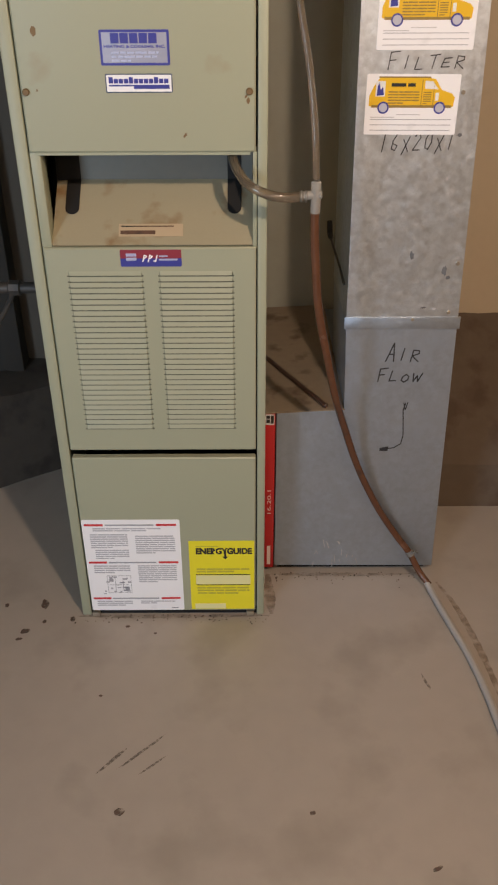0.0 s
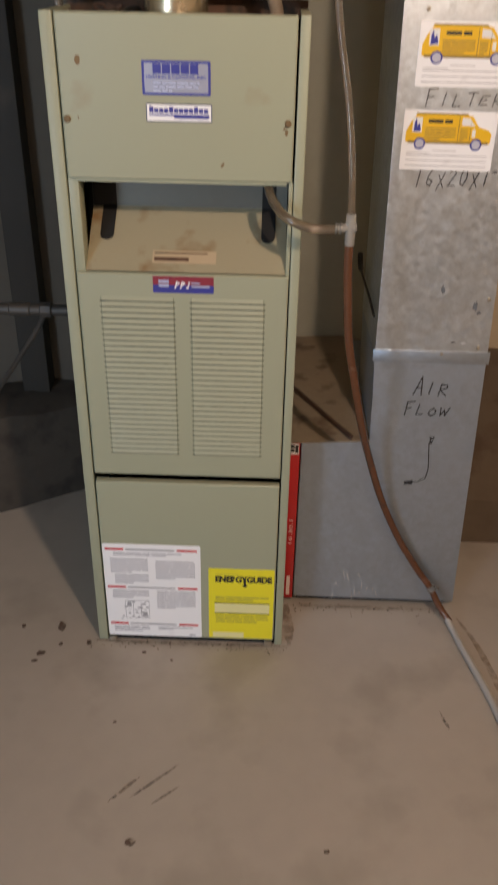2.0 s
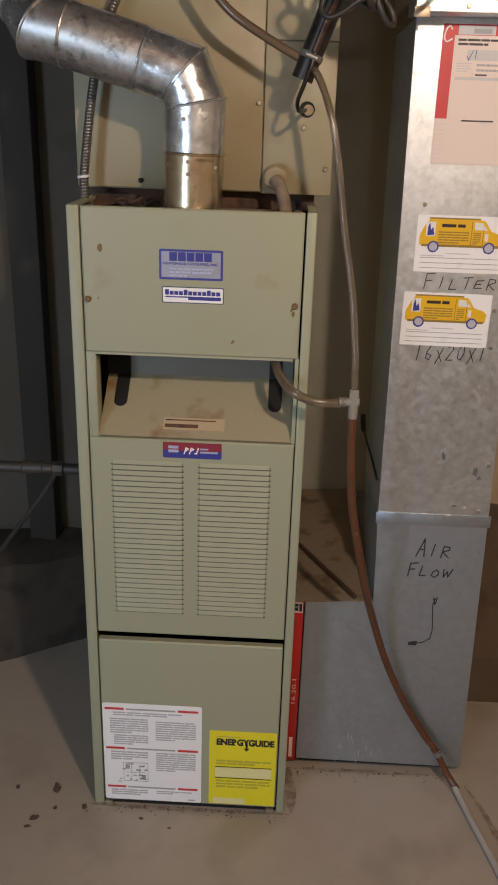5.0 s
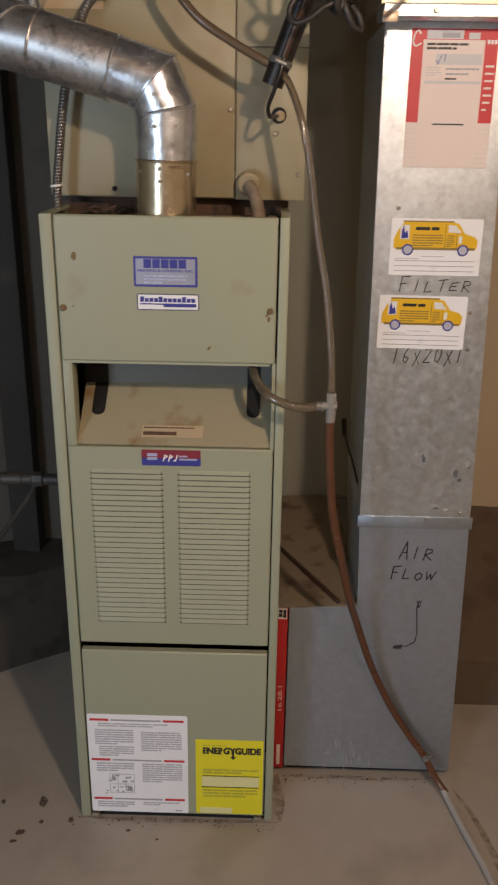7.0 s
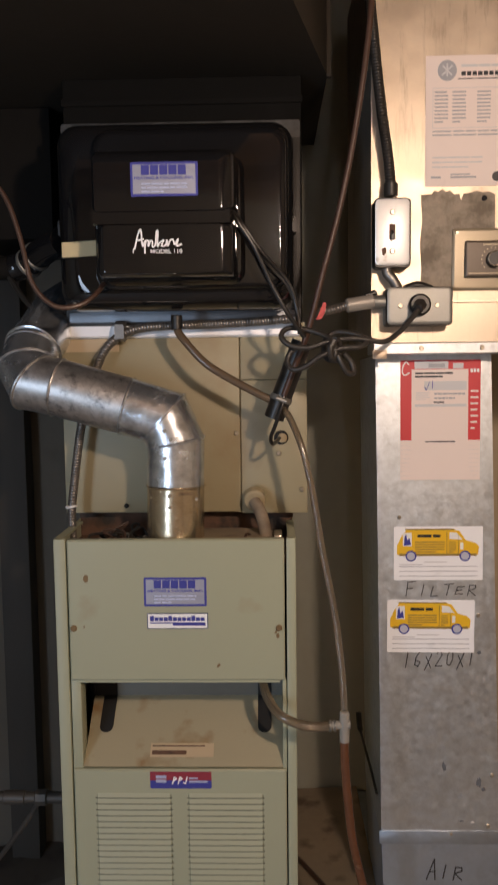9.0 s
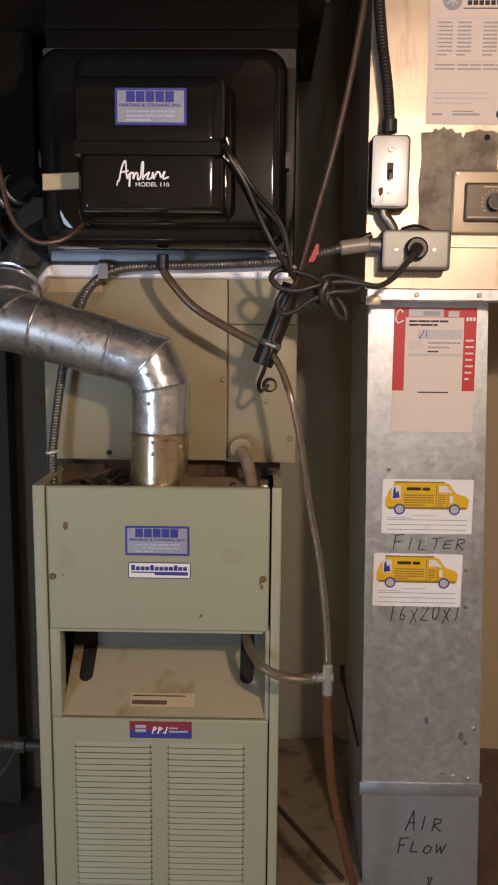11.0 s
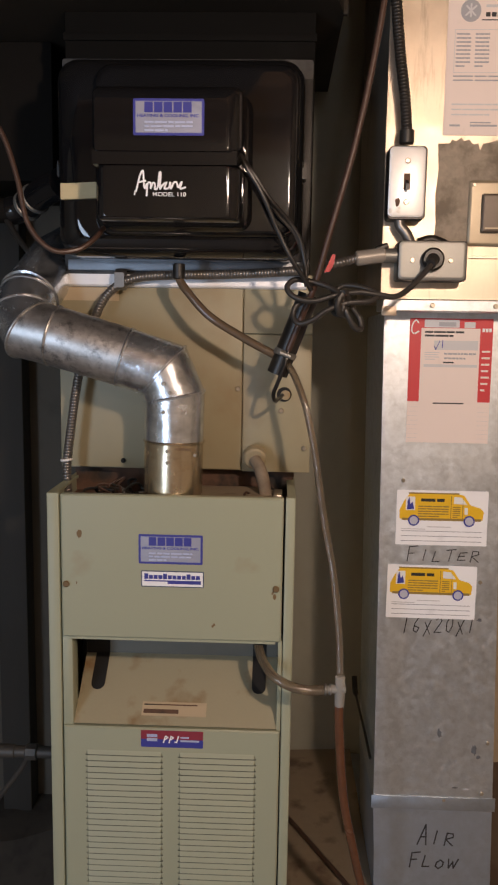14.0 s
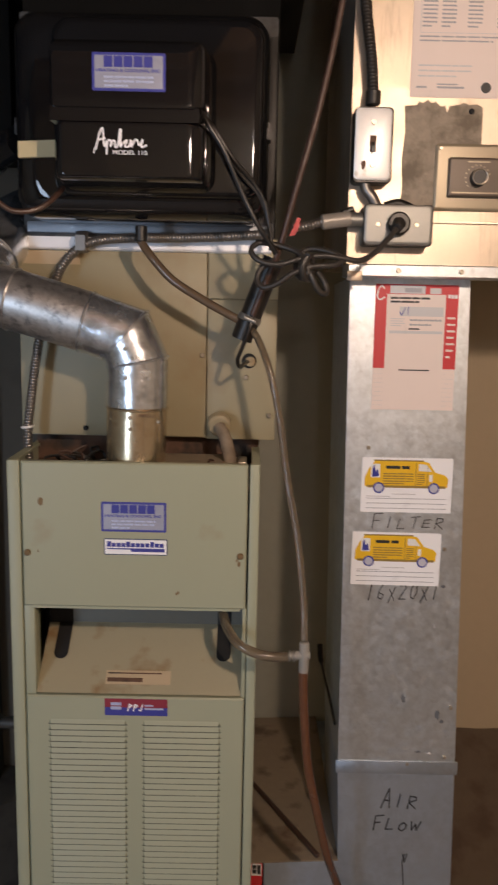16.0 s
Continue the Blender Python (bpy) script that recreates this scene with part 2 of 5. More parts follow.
RUSTY = surface("rusty_pan", (0.12, 0.065, 0.04), 0.8, grain=60, spread=0.4, bump=0.2, stain=(0.03, 0.025, 0.02), stain_scale=9, stain_at=0.5)
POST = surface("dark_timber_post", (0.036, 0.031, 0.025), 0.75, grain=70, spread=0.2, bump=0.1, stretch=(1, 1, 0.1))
# near-black, mainly for darkness painted into hollows and gaps
VOID = surface("recess_shade_black", (0.009, 0.009, 0.009), 0.8, grain=60, spread=0.2, bump=0.0)
SCREW = surface("screw_zinc", (0.45, 0.40, 0.32), 0.35, 0.8, grain=400, spread=0.2, bump=0.0)
RUST_SCREW = surface("rusted_screw", (0.20, 0.13, 0.06), 0.6, 0.5, grain=400, spread=0.3, bump=0.0)
PIPE_GREY = surface("grey_pipe", (0.065, 0.060, 0.054), 0.5, 0.4, grain=100, spread=0.15, bump=0.05)


def paper(name, colour, rough=0.5, spread=0.04):
    return surface(name, colour, rough, grain=40, spread=spread, bump=0.02, stain=[c * 0.86 for c in colour], stain_scale=9, stain_at=0.66)


WHITE = paper("white_paper", (0.78, 0.77, 0.75))
WHITE_GLOSS = paper("white_glossy_label", (0.89, 0.89, 0.90), 0.4, 0.02)
PINKISH = paper("pinkish_form_paper", (0.80, 0.685, 0.62), 0.6)
RED = paper("red_print", (0.58, 0.035, 0.04), 0.45)
RED_BOX = paper("red_card", (0.50, 0.02, 0.02), 0.35)
BLUE = paper("blue_print", (0.045, 0.05, 0.30), 0.35)
BLUE_PALE = paper("pale_blue_print", (0.42, 0.47, 0.66), 0.35)
SILVER = surface("silver_label", (0.50, 0.53, 0.67), 0.25, 0.5, grain=40, spread=0.05, bump=0.03, stain=(0.37, 0.40, 0.54), stain_scale=9)
NAVY = paper("navy_print", (0.03, 0.05, 0.12), 0.4)
YELLOW = paper("yellow_label", (0.80, 0.72, 0.02), 0.35)
YELLOW_PALE = paper("pale_yellow_print", (0.78, 0.74, 0.36), 0.35)
YELLOW_DARK = paper("dark_yellow_print", (0.50, 0.46, 0.05), 0.35)
VAN_YELLOW = paper("van_yellow_print", (0.80, 0.485, 0.014), 0.35)
VAN_SHADE = paper("van_shade_print", (0.30, 0.20, 0.05), 0.4)
GREY_PRINT = paper("grey_print", (0.36, 0.36, 0.38), 0.5)
NOTICE_PRINT = paper("mid_grey_print", (0.46, 0.46, 0.49), 0.5)
GREY_PALE = paper("pale_grey_print", (0.58, 0.57, 0.57), 0.5)
WHEEL_PRINT = paper("wheel_print", (0.50, 0.50, 0.58), 0.4)
INK = paper("black_ink", (0.02, 0.02, 0.022), 0.45)
MARKER = surface("marker_ink", (0.03, 0.03, 0.034), 0.5, grain=120, spread=0.4, bump=0.0)
BEIGE = paper("beige_label", (0.50, 0.40, 0.26), 0.6)
TAPE_GREY = surface("old_grey_tape", (0.33, 0.30, 0.26), 0.4, 0.2, grain=80, spread=0.2, bump=0.06)
TAPE = surface("masking_tape", (0.55, 0.47, 0.27), 0.6, grain=120, spread=0.1, bump=0.06)
BRONZE = surface("control_plate_enamel", (0.30, 0.25, 0.17), 0.35, 0.3, grain=200, spread=0.06, bump=0.02)
DIAL = surface("dial_face", (0.095, 0.072, 0.052), 0.4, 0.2, grain=200, spread=0.15, bump=0.02)


# ---- building helpers ----
def mesh_ob(name, bm, mat, parent=None, label="", smooth=True):
    me = bpy.data.meshes.new(name)
    bmesh.ops.recalc_face_normals(bm, faces=bm.faces)
    bm.to_mesh(me)
    bm.free()
    me.materials.append(mat)
    if smooth:
        for p in me.polygons:
            p.use_smooth = True
        me.set_sharp_from_angle(angle=radians(35))
    ob = new(name, me)
    ob.parent = parent
    return tagged(ob, label)


def part(name, bm, mat, parent, label=""):
    return mesh_ob(name, bm, mat, parent, label)


def thing(name, label, category, group="", kind=""):
    ob = new(name)
    ob.empty_display_size = 0.05
    return tagged(ob, label, category, group, kind)


def box(x0, x1, y0, y1, z0, z1, bevel=0.0, bm=None, seg=2):
    bm = bm or bmesh.new()
    made = bmesh.ops.create_cube(bm, size=1.0)["verts"]
    for v in made:
        v.co = Vector(((x0 + x1) / 2 + v.co.x * (x1 - x0), (y0 + y1) / 2 + v.co.y * (y1 - y0), (z0 + z1) / 2 + v.co.z * (z1 - z0)))
    if bevel:
        edges = list({e for v in made for e in v.link_edges})
        bmesh.ops.bevel(bm, geom=edges, offset=bevel, segments=seg, affect="EDGES", profile=0.5)
    return bm


def spline(pts, sub=8):
    """Points of a smooth line through pts."""
    pts = [Vector(p) for p in pts]
    if len(pts) < 3 or sub < 2:
        return pts
    ext = [pts[0] * 2 - pts[1], *pts, pts[-1] * 2 - pts[-2]]
    out = []
    for i in range(1, len(ext) - 2):
        a, b, c, d = ext[i - 1:i + 3]
        for k in range(sub):
            t = k / sub
            out.append(0.5 * (2 * b + (c - a) * t + (2 * a - 5 * b + 4 * c - d) * t * t + (3 * b - a - 3 * c + d) * t ** 3))
    return [*out, pts[-1]]


def resample(pts, step):
    out, carry = [pts[0]], 0.0
    for a, b in zip(pts, pts[1:]):
        d = (b - a).length
        while carry + d >= step:
            a = a + (b - a) * ((step - carry) / d)
            out.append(a)
            d, carry = (b - a).length, 0.0
        carry += d
    return out


def sweep(line, radius, n=12, bm=None, caps=True):
    """A round tube along a line; radius is a number or one number a point."""
    bm = bm or bmesh.new()
    rings, side = [], None
    for i, p in enumerate(line):
        ahead = (line[min(i + 1, len(line) - 1)] - line[max(i - 1, 0)]).normalized()
        if side is None:
            side = ahead.orthogonal().normalized()
        side = (side - ahead * side.dot(ahead)).normalized()
        up = ahead.cross(side)
        r = radius[i] if hasattr(radius, "__len__") else radius
        rings.append([bm.verts.new(p + r * (math.cos(a) * side + math.sin(a) * up)) for a in (2 * math.pi * k / n for k in range(n))])
    for a, b in zip(rings, rings[1:]):
        for k in range(n):
            bm.faces.new((a[k], a[(k + 1) % n], b[(k + 1) % n], b[k]))
    if caps:
        bm.faces.new(rings[0])
        bm.faces.new(rings[-1])
    return bm


def hose(pts, r, n=12, sub=8, bm=None):
    return sweep(spline(pts, sub), r, n, bm)


def ridged(pts, r, pitch=0.005, depth=0.0011, n=12):
    """Flexible armoured conduit: rings of the steel strip stand proud."""
    line = resample(spline(pts, 20), pitch / 4)
    return sweep(line, [r - depth * (0, 0.25, 1, 0.25)[i % 4] for i in range(len(line))], n)


def cyl(a, b, r, n=20, bevel=0.0, r2=None):
    a, b = Vector(a), Vector(b)
    r2 = r if r2 is None else r2
    d = (b - a).normalized()
    if bevel:
        return sweep([a, a + d * 0.0001, a + d * bevel, b - d * bevel, b - d * 0.0001, b], [r - bevel, r - bevel, r, r2, r2 - bevel, r2 - bevel], n)
    return sweep([a, b], [r, r2], n)


def outline(x0, x1, z0, z1, r, seg=6):
    """A rounded rectangle in x and z."""
    out = []
    for cx, cz, start in ((x1 - r, z0 + r, -90), (x1 - r, z1 - r, 0), (x0 + r, z1 - r, 90), (x0 + r, z0 + r, 180)):
        for k in range(seg + 1):
            a = radians(start + 90 * k / seg)
            out.append((cx + r * math.cos(a), cz + r * math.sin(a)))
    return out


def loft(sections, seg=6, bm=None):
    """A shell through rounded rectangles (y, x0, x1, z0, z1, r), closed at both ends."""
    bm = bm or bmesh.new()
    rings = [[bm.verts.new((x, y, z)) for x, z in outline(x0, x1, z0, z1, r, seg)] for y, x0, x1, z0, z1, r in sections]
    for a, b in zip(rings, rings[1:]):
        for k in range(len(a)):
            bm.faces.new((a[k], a[(k + 1) % len(a)], b[(k + 1) % len(a)], b[k]))
    bm.faces.new(rings[0])
    y, x0, x1, z0, z1, r = sections[-1]
    if min(x1 - x0, z1 - z0) > 0.05:
        # a narrow rim keeps the wide front face flat
        rim = [bm.verts.new((x, y - 0.00005, z)) for x, z in outline(x0 + 0.002, x1 - 0.002, z0 + 0.002, z1 - 0.002, max(r - 0.002, 0.0005), seg)]
        for k in range(len(rim)):
            bm.faces.new((rings[-1][k], rings[-1][(k + 1) % len(rim)], rim[(k + 1) % len(rim)], rim[k]))
        bm.faces.new(rim)
    else:
        bm.faces.new(rings[-1])
    return bm


def prism(poly, y0, y1, bm=None):
    """A polygon in x and z, given depth in y."""
    bm = bm or bmesh.new()
    front = [bm.verts.new((x, y0, z)) for x, z in poly]
    back = [bm.verts.new((x, y1, z)) for x, z in poly]
    bm.faces.new(front)
    bm.faces.new(back)
    for k in range(len(poly)):
        j = (k + 1) % len(poly)
        bm.faces.new((front[k], front[j], back[j], back[k]))
    return bm


def bars(rects, y, bm=None, t=0.0004):
    bm = bm or bmesh.new()
    for x0, x1, z0, z1 in rects:
        box(x0, x1, y - t, y, z0, z1, bm=bm)
    return bm


def bar_parts(name, rects, y, mat, parent):
    for r in rects:
        part(name, bars([r], y), mat, parent)


def strokes(lines, width, y, t=0.0004, bm=None):
    """Pen strokes on an upright face: each a list of (x, z)."""
    bm = bm or bmesh.new()
    step = 0
    for pts in lines:
        pts = [Vector((x, z)) for x, z in pts]
        for a, b in zip(pts, pts[1:]):
            d = (b - a)
            if d.length < 1e-6:
                continue
            d.normalize()
            s = Vector((-d.y, d.x)) * width / 2
            a2, b2 = a - d * width * 0.3, b + d * width * 0.3
            prism([(a2 + s).to_tuple(), (a2 - s).to_tuple(), (b2 - s).to_tuple(), (b2 + s).to_tuple()], y - t - 1.2e-5 * (step % 30), y, bm)
            step += 1
    return bm


def lettering(name, words, x, y, z, height, width, mat, parent, label="", bold=0.0, turn=0.0):
    """Words in the built-in font, raised a hair from an upright face, fitted to a width."""
    cu = bpy.data.curves.new(name, "FONT")
    cu.body, cu.size, cu.extrude, cu.offset = words, 1.0, 0.0, bold
    tmp = new(name, cu)
    bpy.context.view_layer.update()
    me = bpy.data.meshes.new_from_object(tmp.evaluated_get(bpy.context.evaluated_depsgraph_get()))
    bpy.data.objects.remove(tmp)
    co = np.empty(len(me.vertices) * 3)
    me.vertices.foreach_get("co", co)
    co = co.reshape(-1, 3)
    lo, hi = co.min(0), co.max(0)
    u = (co[:, 0] - lo[0]) / (hi[0] - lo[0]) * width
    w = (co[:, 1] - lo[1]) / (hi[1] - lo[1]) * height
    c, s = math.cos(radians(turn)), math.sin(radians(turn))
    new_co = np.stack([x + u * c - w * s, np.full(len(u), y), z + u * s + w * c], 1)
    me.vertices.foreach_set("co", new_co.ravel())
    me.materials.clear()
    me.materials.append(mat)
    ob = new(name, me)
    ob.parent = parent
    return tagged(ob, label)


def text_bars(x0, x1, z0, z1, rows, y, rng, fill=0.5, words=5):
    """Unreadable small print: rows of short bars."""
    rects, pitch = [], (z1 - z0) / rows
    for r in range(rows):
        z = z1 - (r + 0.5) * pitch
        x, end = x0, x1 - (0 if r < rows - 1 else (x1 - x0) * rng.uniform(0.2, 0.6))
        while x < end - 0.002:
            w = min(end - x, (x1 - x0) / words * rng.uniform(0.5, 1.3))
            rects.append((x, x + w, z - pitch * fill / 2, z + pitch * fill / 2))
            x += w + (x1 - x0) * 0.018
    return bars(rects, y)


RNG = random.Random(4)


# ---- the room ----
def structure(name, bm, mat, label, category):
    return tagged(mesh_ob(name, bm, mat), label, category, "", "structure")


X0, X1, Y0, Y1, H = -2.2, 2.4, -3.2, 0.68, 2.5
bm = bmesh.new()
bmesh.ops.create_grid(bm, x_segments=60, y_segments=50, size=1)
for v in bm.verts:
    v.co = Vector((0.1 + v.co.x * 2.6, -1.25 + v.co.y * 2.25, 0))
    v.co.z = 0.0004 * noise.noise(v.co * 3) - 0.0004
structure("floor", bm, FLOOR, "worn pinkish grey painted concrete basement floor", "floor")
# darker left part of the wall paints the shade beside the furnace
structure("wall_north_shaded", box(X0, 0.20, Y1, Y1 + 0.2, 0, H), WALL_SHADED, "basement wall beside the furnace, darkened for the shade there", "wall")
structure("wall_north", box(0.20, 0.80, Y1, Y1 + 0.2, 0, H), WALL_GREY, "grey-green painted basement wall behind the furnace", "wall")
structure("wall_north_cream", box(0.80, X1, Y1, Y1 + 0.2, 0, H), WALL_CREAM, "cream painted masonry wall beside the return duct", "wall")
structure("wall_east", box(X1, X1 + 0.2, Y0 - 0.2, Y1 + 0.2, 0, H), WALL_CREAM, "cream painted basement side wall", "wall")
W0, W1 = 0.30, 1.92
structure("wall_west", box(X0 - 0.2, X0, Y0 - 0.2, Y1 + 0.2, 0, H), WALL_GREY, "dark grey painted basement side wall", "wall")
bm = box(X0, -1.72, Y0 - 0.2, Y0, 0, H)
box(-1.08, X1, Y0 - 0.2, Y0, 0, H, bm=bm)
box(-1.72, -1.08, Y0 - 0.2, Y0, 0, W0, bm=bm)
box(-1.72, -1.08, Y0 - 0.2, Y0, W1, H, bm=bm)
structure("wall_south", bm, WALL_CREAM, "cream painted basement wall with a small window", "wall")
window = thing("window_1", "tall glazed basement window letting in daylight", "window", kind="structure")
bm = box(-1.72, -1.08, -3.32, -3.28, W0, W0 + 0.03)
box(-1.72, -1.08, -3.32, -3.28, W1 - 0.03, W1, bm=bm)
box(-1.72, -1.69, -3.32, -3.28, W0 + 0.03, W1 - 0.03, bm=bm)
box(-1.11, -1.08, -3.32, -3.28, W0 + 0.03, W1 - 0.03, bm=bm)
part("window_frame", bm, WALL_CREAM, window)
structure("ceiling", box(X0 - 0.2, X1 + 0.2, Y0 - 0.2, Y1 + 0.2, H, H + 0.1), WOOD, "dark wooden subfloor over the basement", "ceiling")
# floor joists
for k in range(9):
    y = -3.0 + k * 0.42
    structure("ceiling_joist", box(X0, X1, y, y + 0.04, 2.30, H - 0.002, 0.003), WOOD, "rough wooden floor joist under the ceiling", "joist")

# sloped stained footing along the wall
bm = bmesh.new()
rows, cols = 10, 60
grid = []
for j in range(cols + 1):
    x = 0.62 + (X1 - 0.62) * j / cols
    line = []
    for i in range(rows + 1):
        t = i / rows
        y, z = (0.385 + 0.02 * t, 0.55 * t * 0.40) if t < 0.5 else (0.395 + (t - 0.5) * 2 * 0.285, 0.11 + (t - 0.5) * 2 * 0.29)
        n = noise.noise(Vector((x * 6, y * 9, z * 9)))
        line.append(bm.verts.new((x, y + 0.016 * n * (0 < i), z + 0.012 * n * (0 < i))))
    grid.append(line)
for a, b in zip(grid, grid[1:]):
    for i in range(rows):
        bm.faces.new((a[i], b[i], b[i + 1], a[i + 1]))
structure("foundation_footing", bm, STONE, "rough brown stained sloped masonry footing at the wall base", "footing")
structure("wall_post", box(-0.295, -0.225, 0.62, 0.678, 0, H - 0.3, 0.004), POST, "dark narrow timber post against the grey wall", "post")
# ledge darker than the footing, with the furnace's shade in its colour
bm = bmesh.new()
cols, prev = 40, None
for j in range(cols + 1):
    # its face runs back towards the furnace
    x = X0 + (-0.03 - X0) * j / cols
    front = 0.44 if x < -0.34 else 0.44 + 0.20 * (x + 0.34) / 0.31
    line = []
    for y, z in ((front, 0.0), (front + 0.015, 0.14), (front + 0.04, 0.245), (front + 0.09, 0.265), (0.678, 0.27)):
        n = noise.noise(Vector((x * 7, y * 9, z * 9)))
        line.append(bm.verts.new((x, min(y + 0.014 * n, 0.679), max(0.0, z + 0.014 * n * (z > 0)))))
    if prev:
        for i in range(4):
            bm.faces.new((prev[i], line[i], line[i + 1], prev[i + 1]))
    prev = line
structure("wall_ledge", bm, LEDGE, "stained masonry ledge along the wall base, darkened for the shade there", "ledge")


# ---- furnace ----
furnace = thing("furnace", "cream enamelled upright gas furnace with louvred door standing on the concrete", "furnace")
FW, FT = 0.387, 1.191
for x0, x1 in ((0.0, 0.0195), (0.3715, FW)):
    # each side: a flange in front and the deep sheet behind it
    bm = box(x0, x1, 0.0, 0.012, 0.0, FT, 0.0025)
    out = 0.0 if x0 == 0 else FW - 0.0015
    box(out, out + 0.0015, 0.010, 0.56, 0.0, FT - 0.002, bm=bm)
    box(out if x0 == 0 else FW - 0.013, out + 0.013 if x0 == 0 else FW, 0.012, 0.158, FT - 0.0055, FT - 0.001, bm=bm)
    part("casing_side", bm, CREAM, furnace)
part("casing_back", box(0.002, FW - 0.002, 0.555, 0.56, 0.0, FT - 0.01), CREAM, furnace)
part("interior", box(0.004, FW - 0.004, 0.20, 0.21, 0.0, 1.15), VOID, furnace, "near-black sheet standing for the dark hollow behind the panels")
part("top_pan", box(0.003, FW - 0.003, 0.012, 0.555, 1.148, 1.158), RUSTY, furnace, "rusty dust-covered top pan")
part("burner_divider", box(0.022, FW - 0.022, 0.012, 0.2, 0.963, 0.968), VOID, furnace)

# upper panel, hung over the burner opening
bm = loft([(0.010, 0.0225, 0.3685, 0.960, 1.190, 0.002), (-0.001, 0.0225, 0.3685, 0.960, 1.190, 0.002), (-0.0035, 0.025, 0.366, 0.9625, 1.1875, 0.002)], 2)
box(0.034, 0.360, 0.000, 0.03, 0.9555, 0.960, bm=bm)
upper = part("upper_panel", bm, CREAM, furnace, "plain cream upper door with stickers and chips")
for x in (0.0305, 0.3590):
    s = part("panel_screw", cyl((x, -0.0035, 1.047), (x, -0.0075, 1.047), 0.0052, 14, 0.0012), RUST_SCREW, upper)
for x, z, w, h, tilt in ((0.052, 1.128, 0.010, 0.014, 0.3), (0.357, 1.034, 0.006, 0.010, 0.1), (0.354, 1.040, 0.004, 0.006, 0.5), (0.262, 0.985, 0.005, 0.008, 0.8), (0.047, 1.049, 0.003, 0.004, 0)):
    poly = [(x + w / 2 * math.cos(a) * RNG.uniform(0.6, 1.1) + tilt * 0.3 * h * math.sin(a), z + h / 2 * math.sin(a) * RNG.uniform(0.7, 1.1)) for a in (2 * math.pi * k / 9 for k in range(9))]
    part("paint_chip", prism(poly, -0.0039, -0.0035), RUST_SCREW, upper, "brown chipped spot")

# burner opening: jambs, sloped baffle, and slots laid on as black sheets
for x0, x1 in ((0.0215, 0.0375), (0.364, 0.3705)):
    part("opening_jamb", box(x0, x1, 0.002, 0.035, 0.806, 0.960, 0.001), CREAM, furnace)
bm = bmesh.new()
prof = [(0.002, 0.813), (0.006, 0.8165), (0.095, 0.887), (0.104, 0.8941)]
prev = None
for y, z in prof:
    line = [bm.verts.new((x, y, z)) for x in (0.0375, 0.364)]
    low = [bm.verts.new((x, y + 0.003, z - 0.003)) for x in (0.0375, 0.364)]
    if prev:
        bm.faces.new((prev[0][0], prev[0][1], line[1], line[0]))
        bm.faces.new((prev[1][0], prev[1][1], low[1], low[0]))
    prev = (line, low)
baffle = part("baffle", bm, BAFFLE, furnace, "sloped heat-browned baffle behind the opening")
# the upper panel's shade is put into this plate's grey
part("opening_back", box(0.0375, 0.364, 0.102, 0.106, 0.888, 0.966), BACK_SHADED, furnace, "back of the opening, its cream greyed for the shade")
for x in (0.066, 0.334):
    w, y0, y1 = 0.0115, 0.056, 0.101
    # the left black sheet is widened to paint the dark corner
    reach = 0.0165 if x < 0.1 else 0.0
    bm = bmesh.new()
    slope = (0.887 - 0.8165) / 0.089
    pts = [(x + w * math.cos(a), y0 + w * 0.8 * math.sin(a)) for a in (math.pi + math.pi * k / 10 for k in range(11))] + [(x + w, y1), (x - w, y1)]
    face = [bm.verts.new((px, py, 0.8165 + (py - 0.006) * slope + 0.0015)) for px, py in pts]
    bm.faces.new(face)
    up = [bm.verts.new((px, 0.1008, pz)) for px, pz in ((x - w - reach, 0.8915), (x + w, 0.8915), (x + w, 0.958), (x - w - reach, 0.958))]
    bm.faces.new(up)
    part("slot", bm, VOID, baffle, "rounded black sheet standing for a slot")
part("rating_strip", prism([(0.145, 0.0), (0.25, 0.0), (0.25, 0.024), (0.145, 0.024)], -0.0004, 0.0), BEIGE, baffle, "faded beige rating label")
strip = bpy.data.objects["rating_strip"]
strip.matrix_local = pose(0, 0.0135, 0.8235, -51.6)
mark = part("rating_print", bars([(0.148, 0.205, 0.004, 0.011), (0.148, 0.235, 0.018, 0.020)], -0.0006), RUSTY, baffle)
mark.matrix_local = pose(0, 0.0135, 0.8235, -51.6)

# blower door with two columns of louvres
D0, D1, DZ0, DZ1 = 0.0225, 0.3695, 0.4205, 0.8105
bm = loft([(0.010, D0, D1, DZ0, DZ1, 0.002), (-0.0015, D0, D1, DZ0, DZ1, 0.002), (-0.004, D0 + 0.0025, D1 - 0.0025, DZ0 + 0.0025, DZ1 - 0.0025, 0.002)], 2)
door = part("blower_door", bm, CREAM, furnace, "cream blower door with two columns of louvres")
me_louvre = me_shade = None
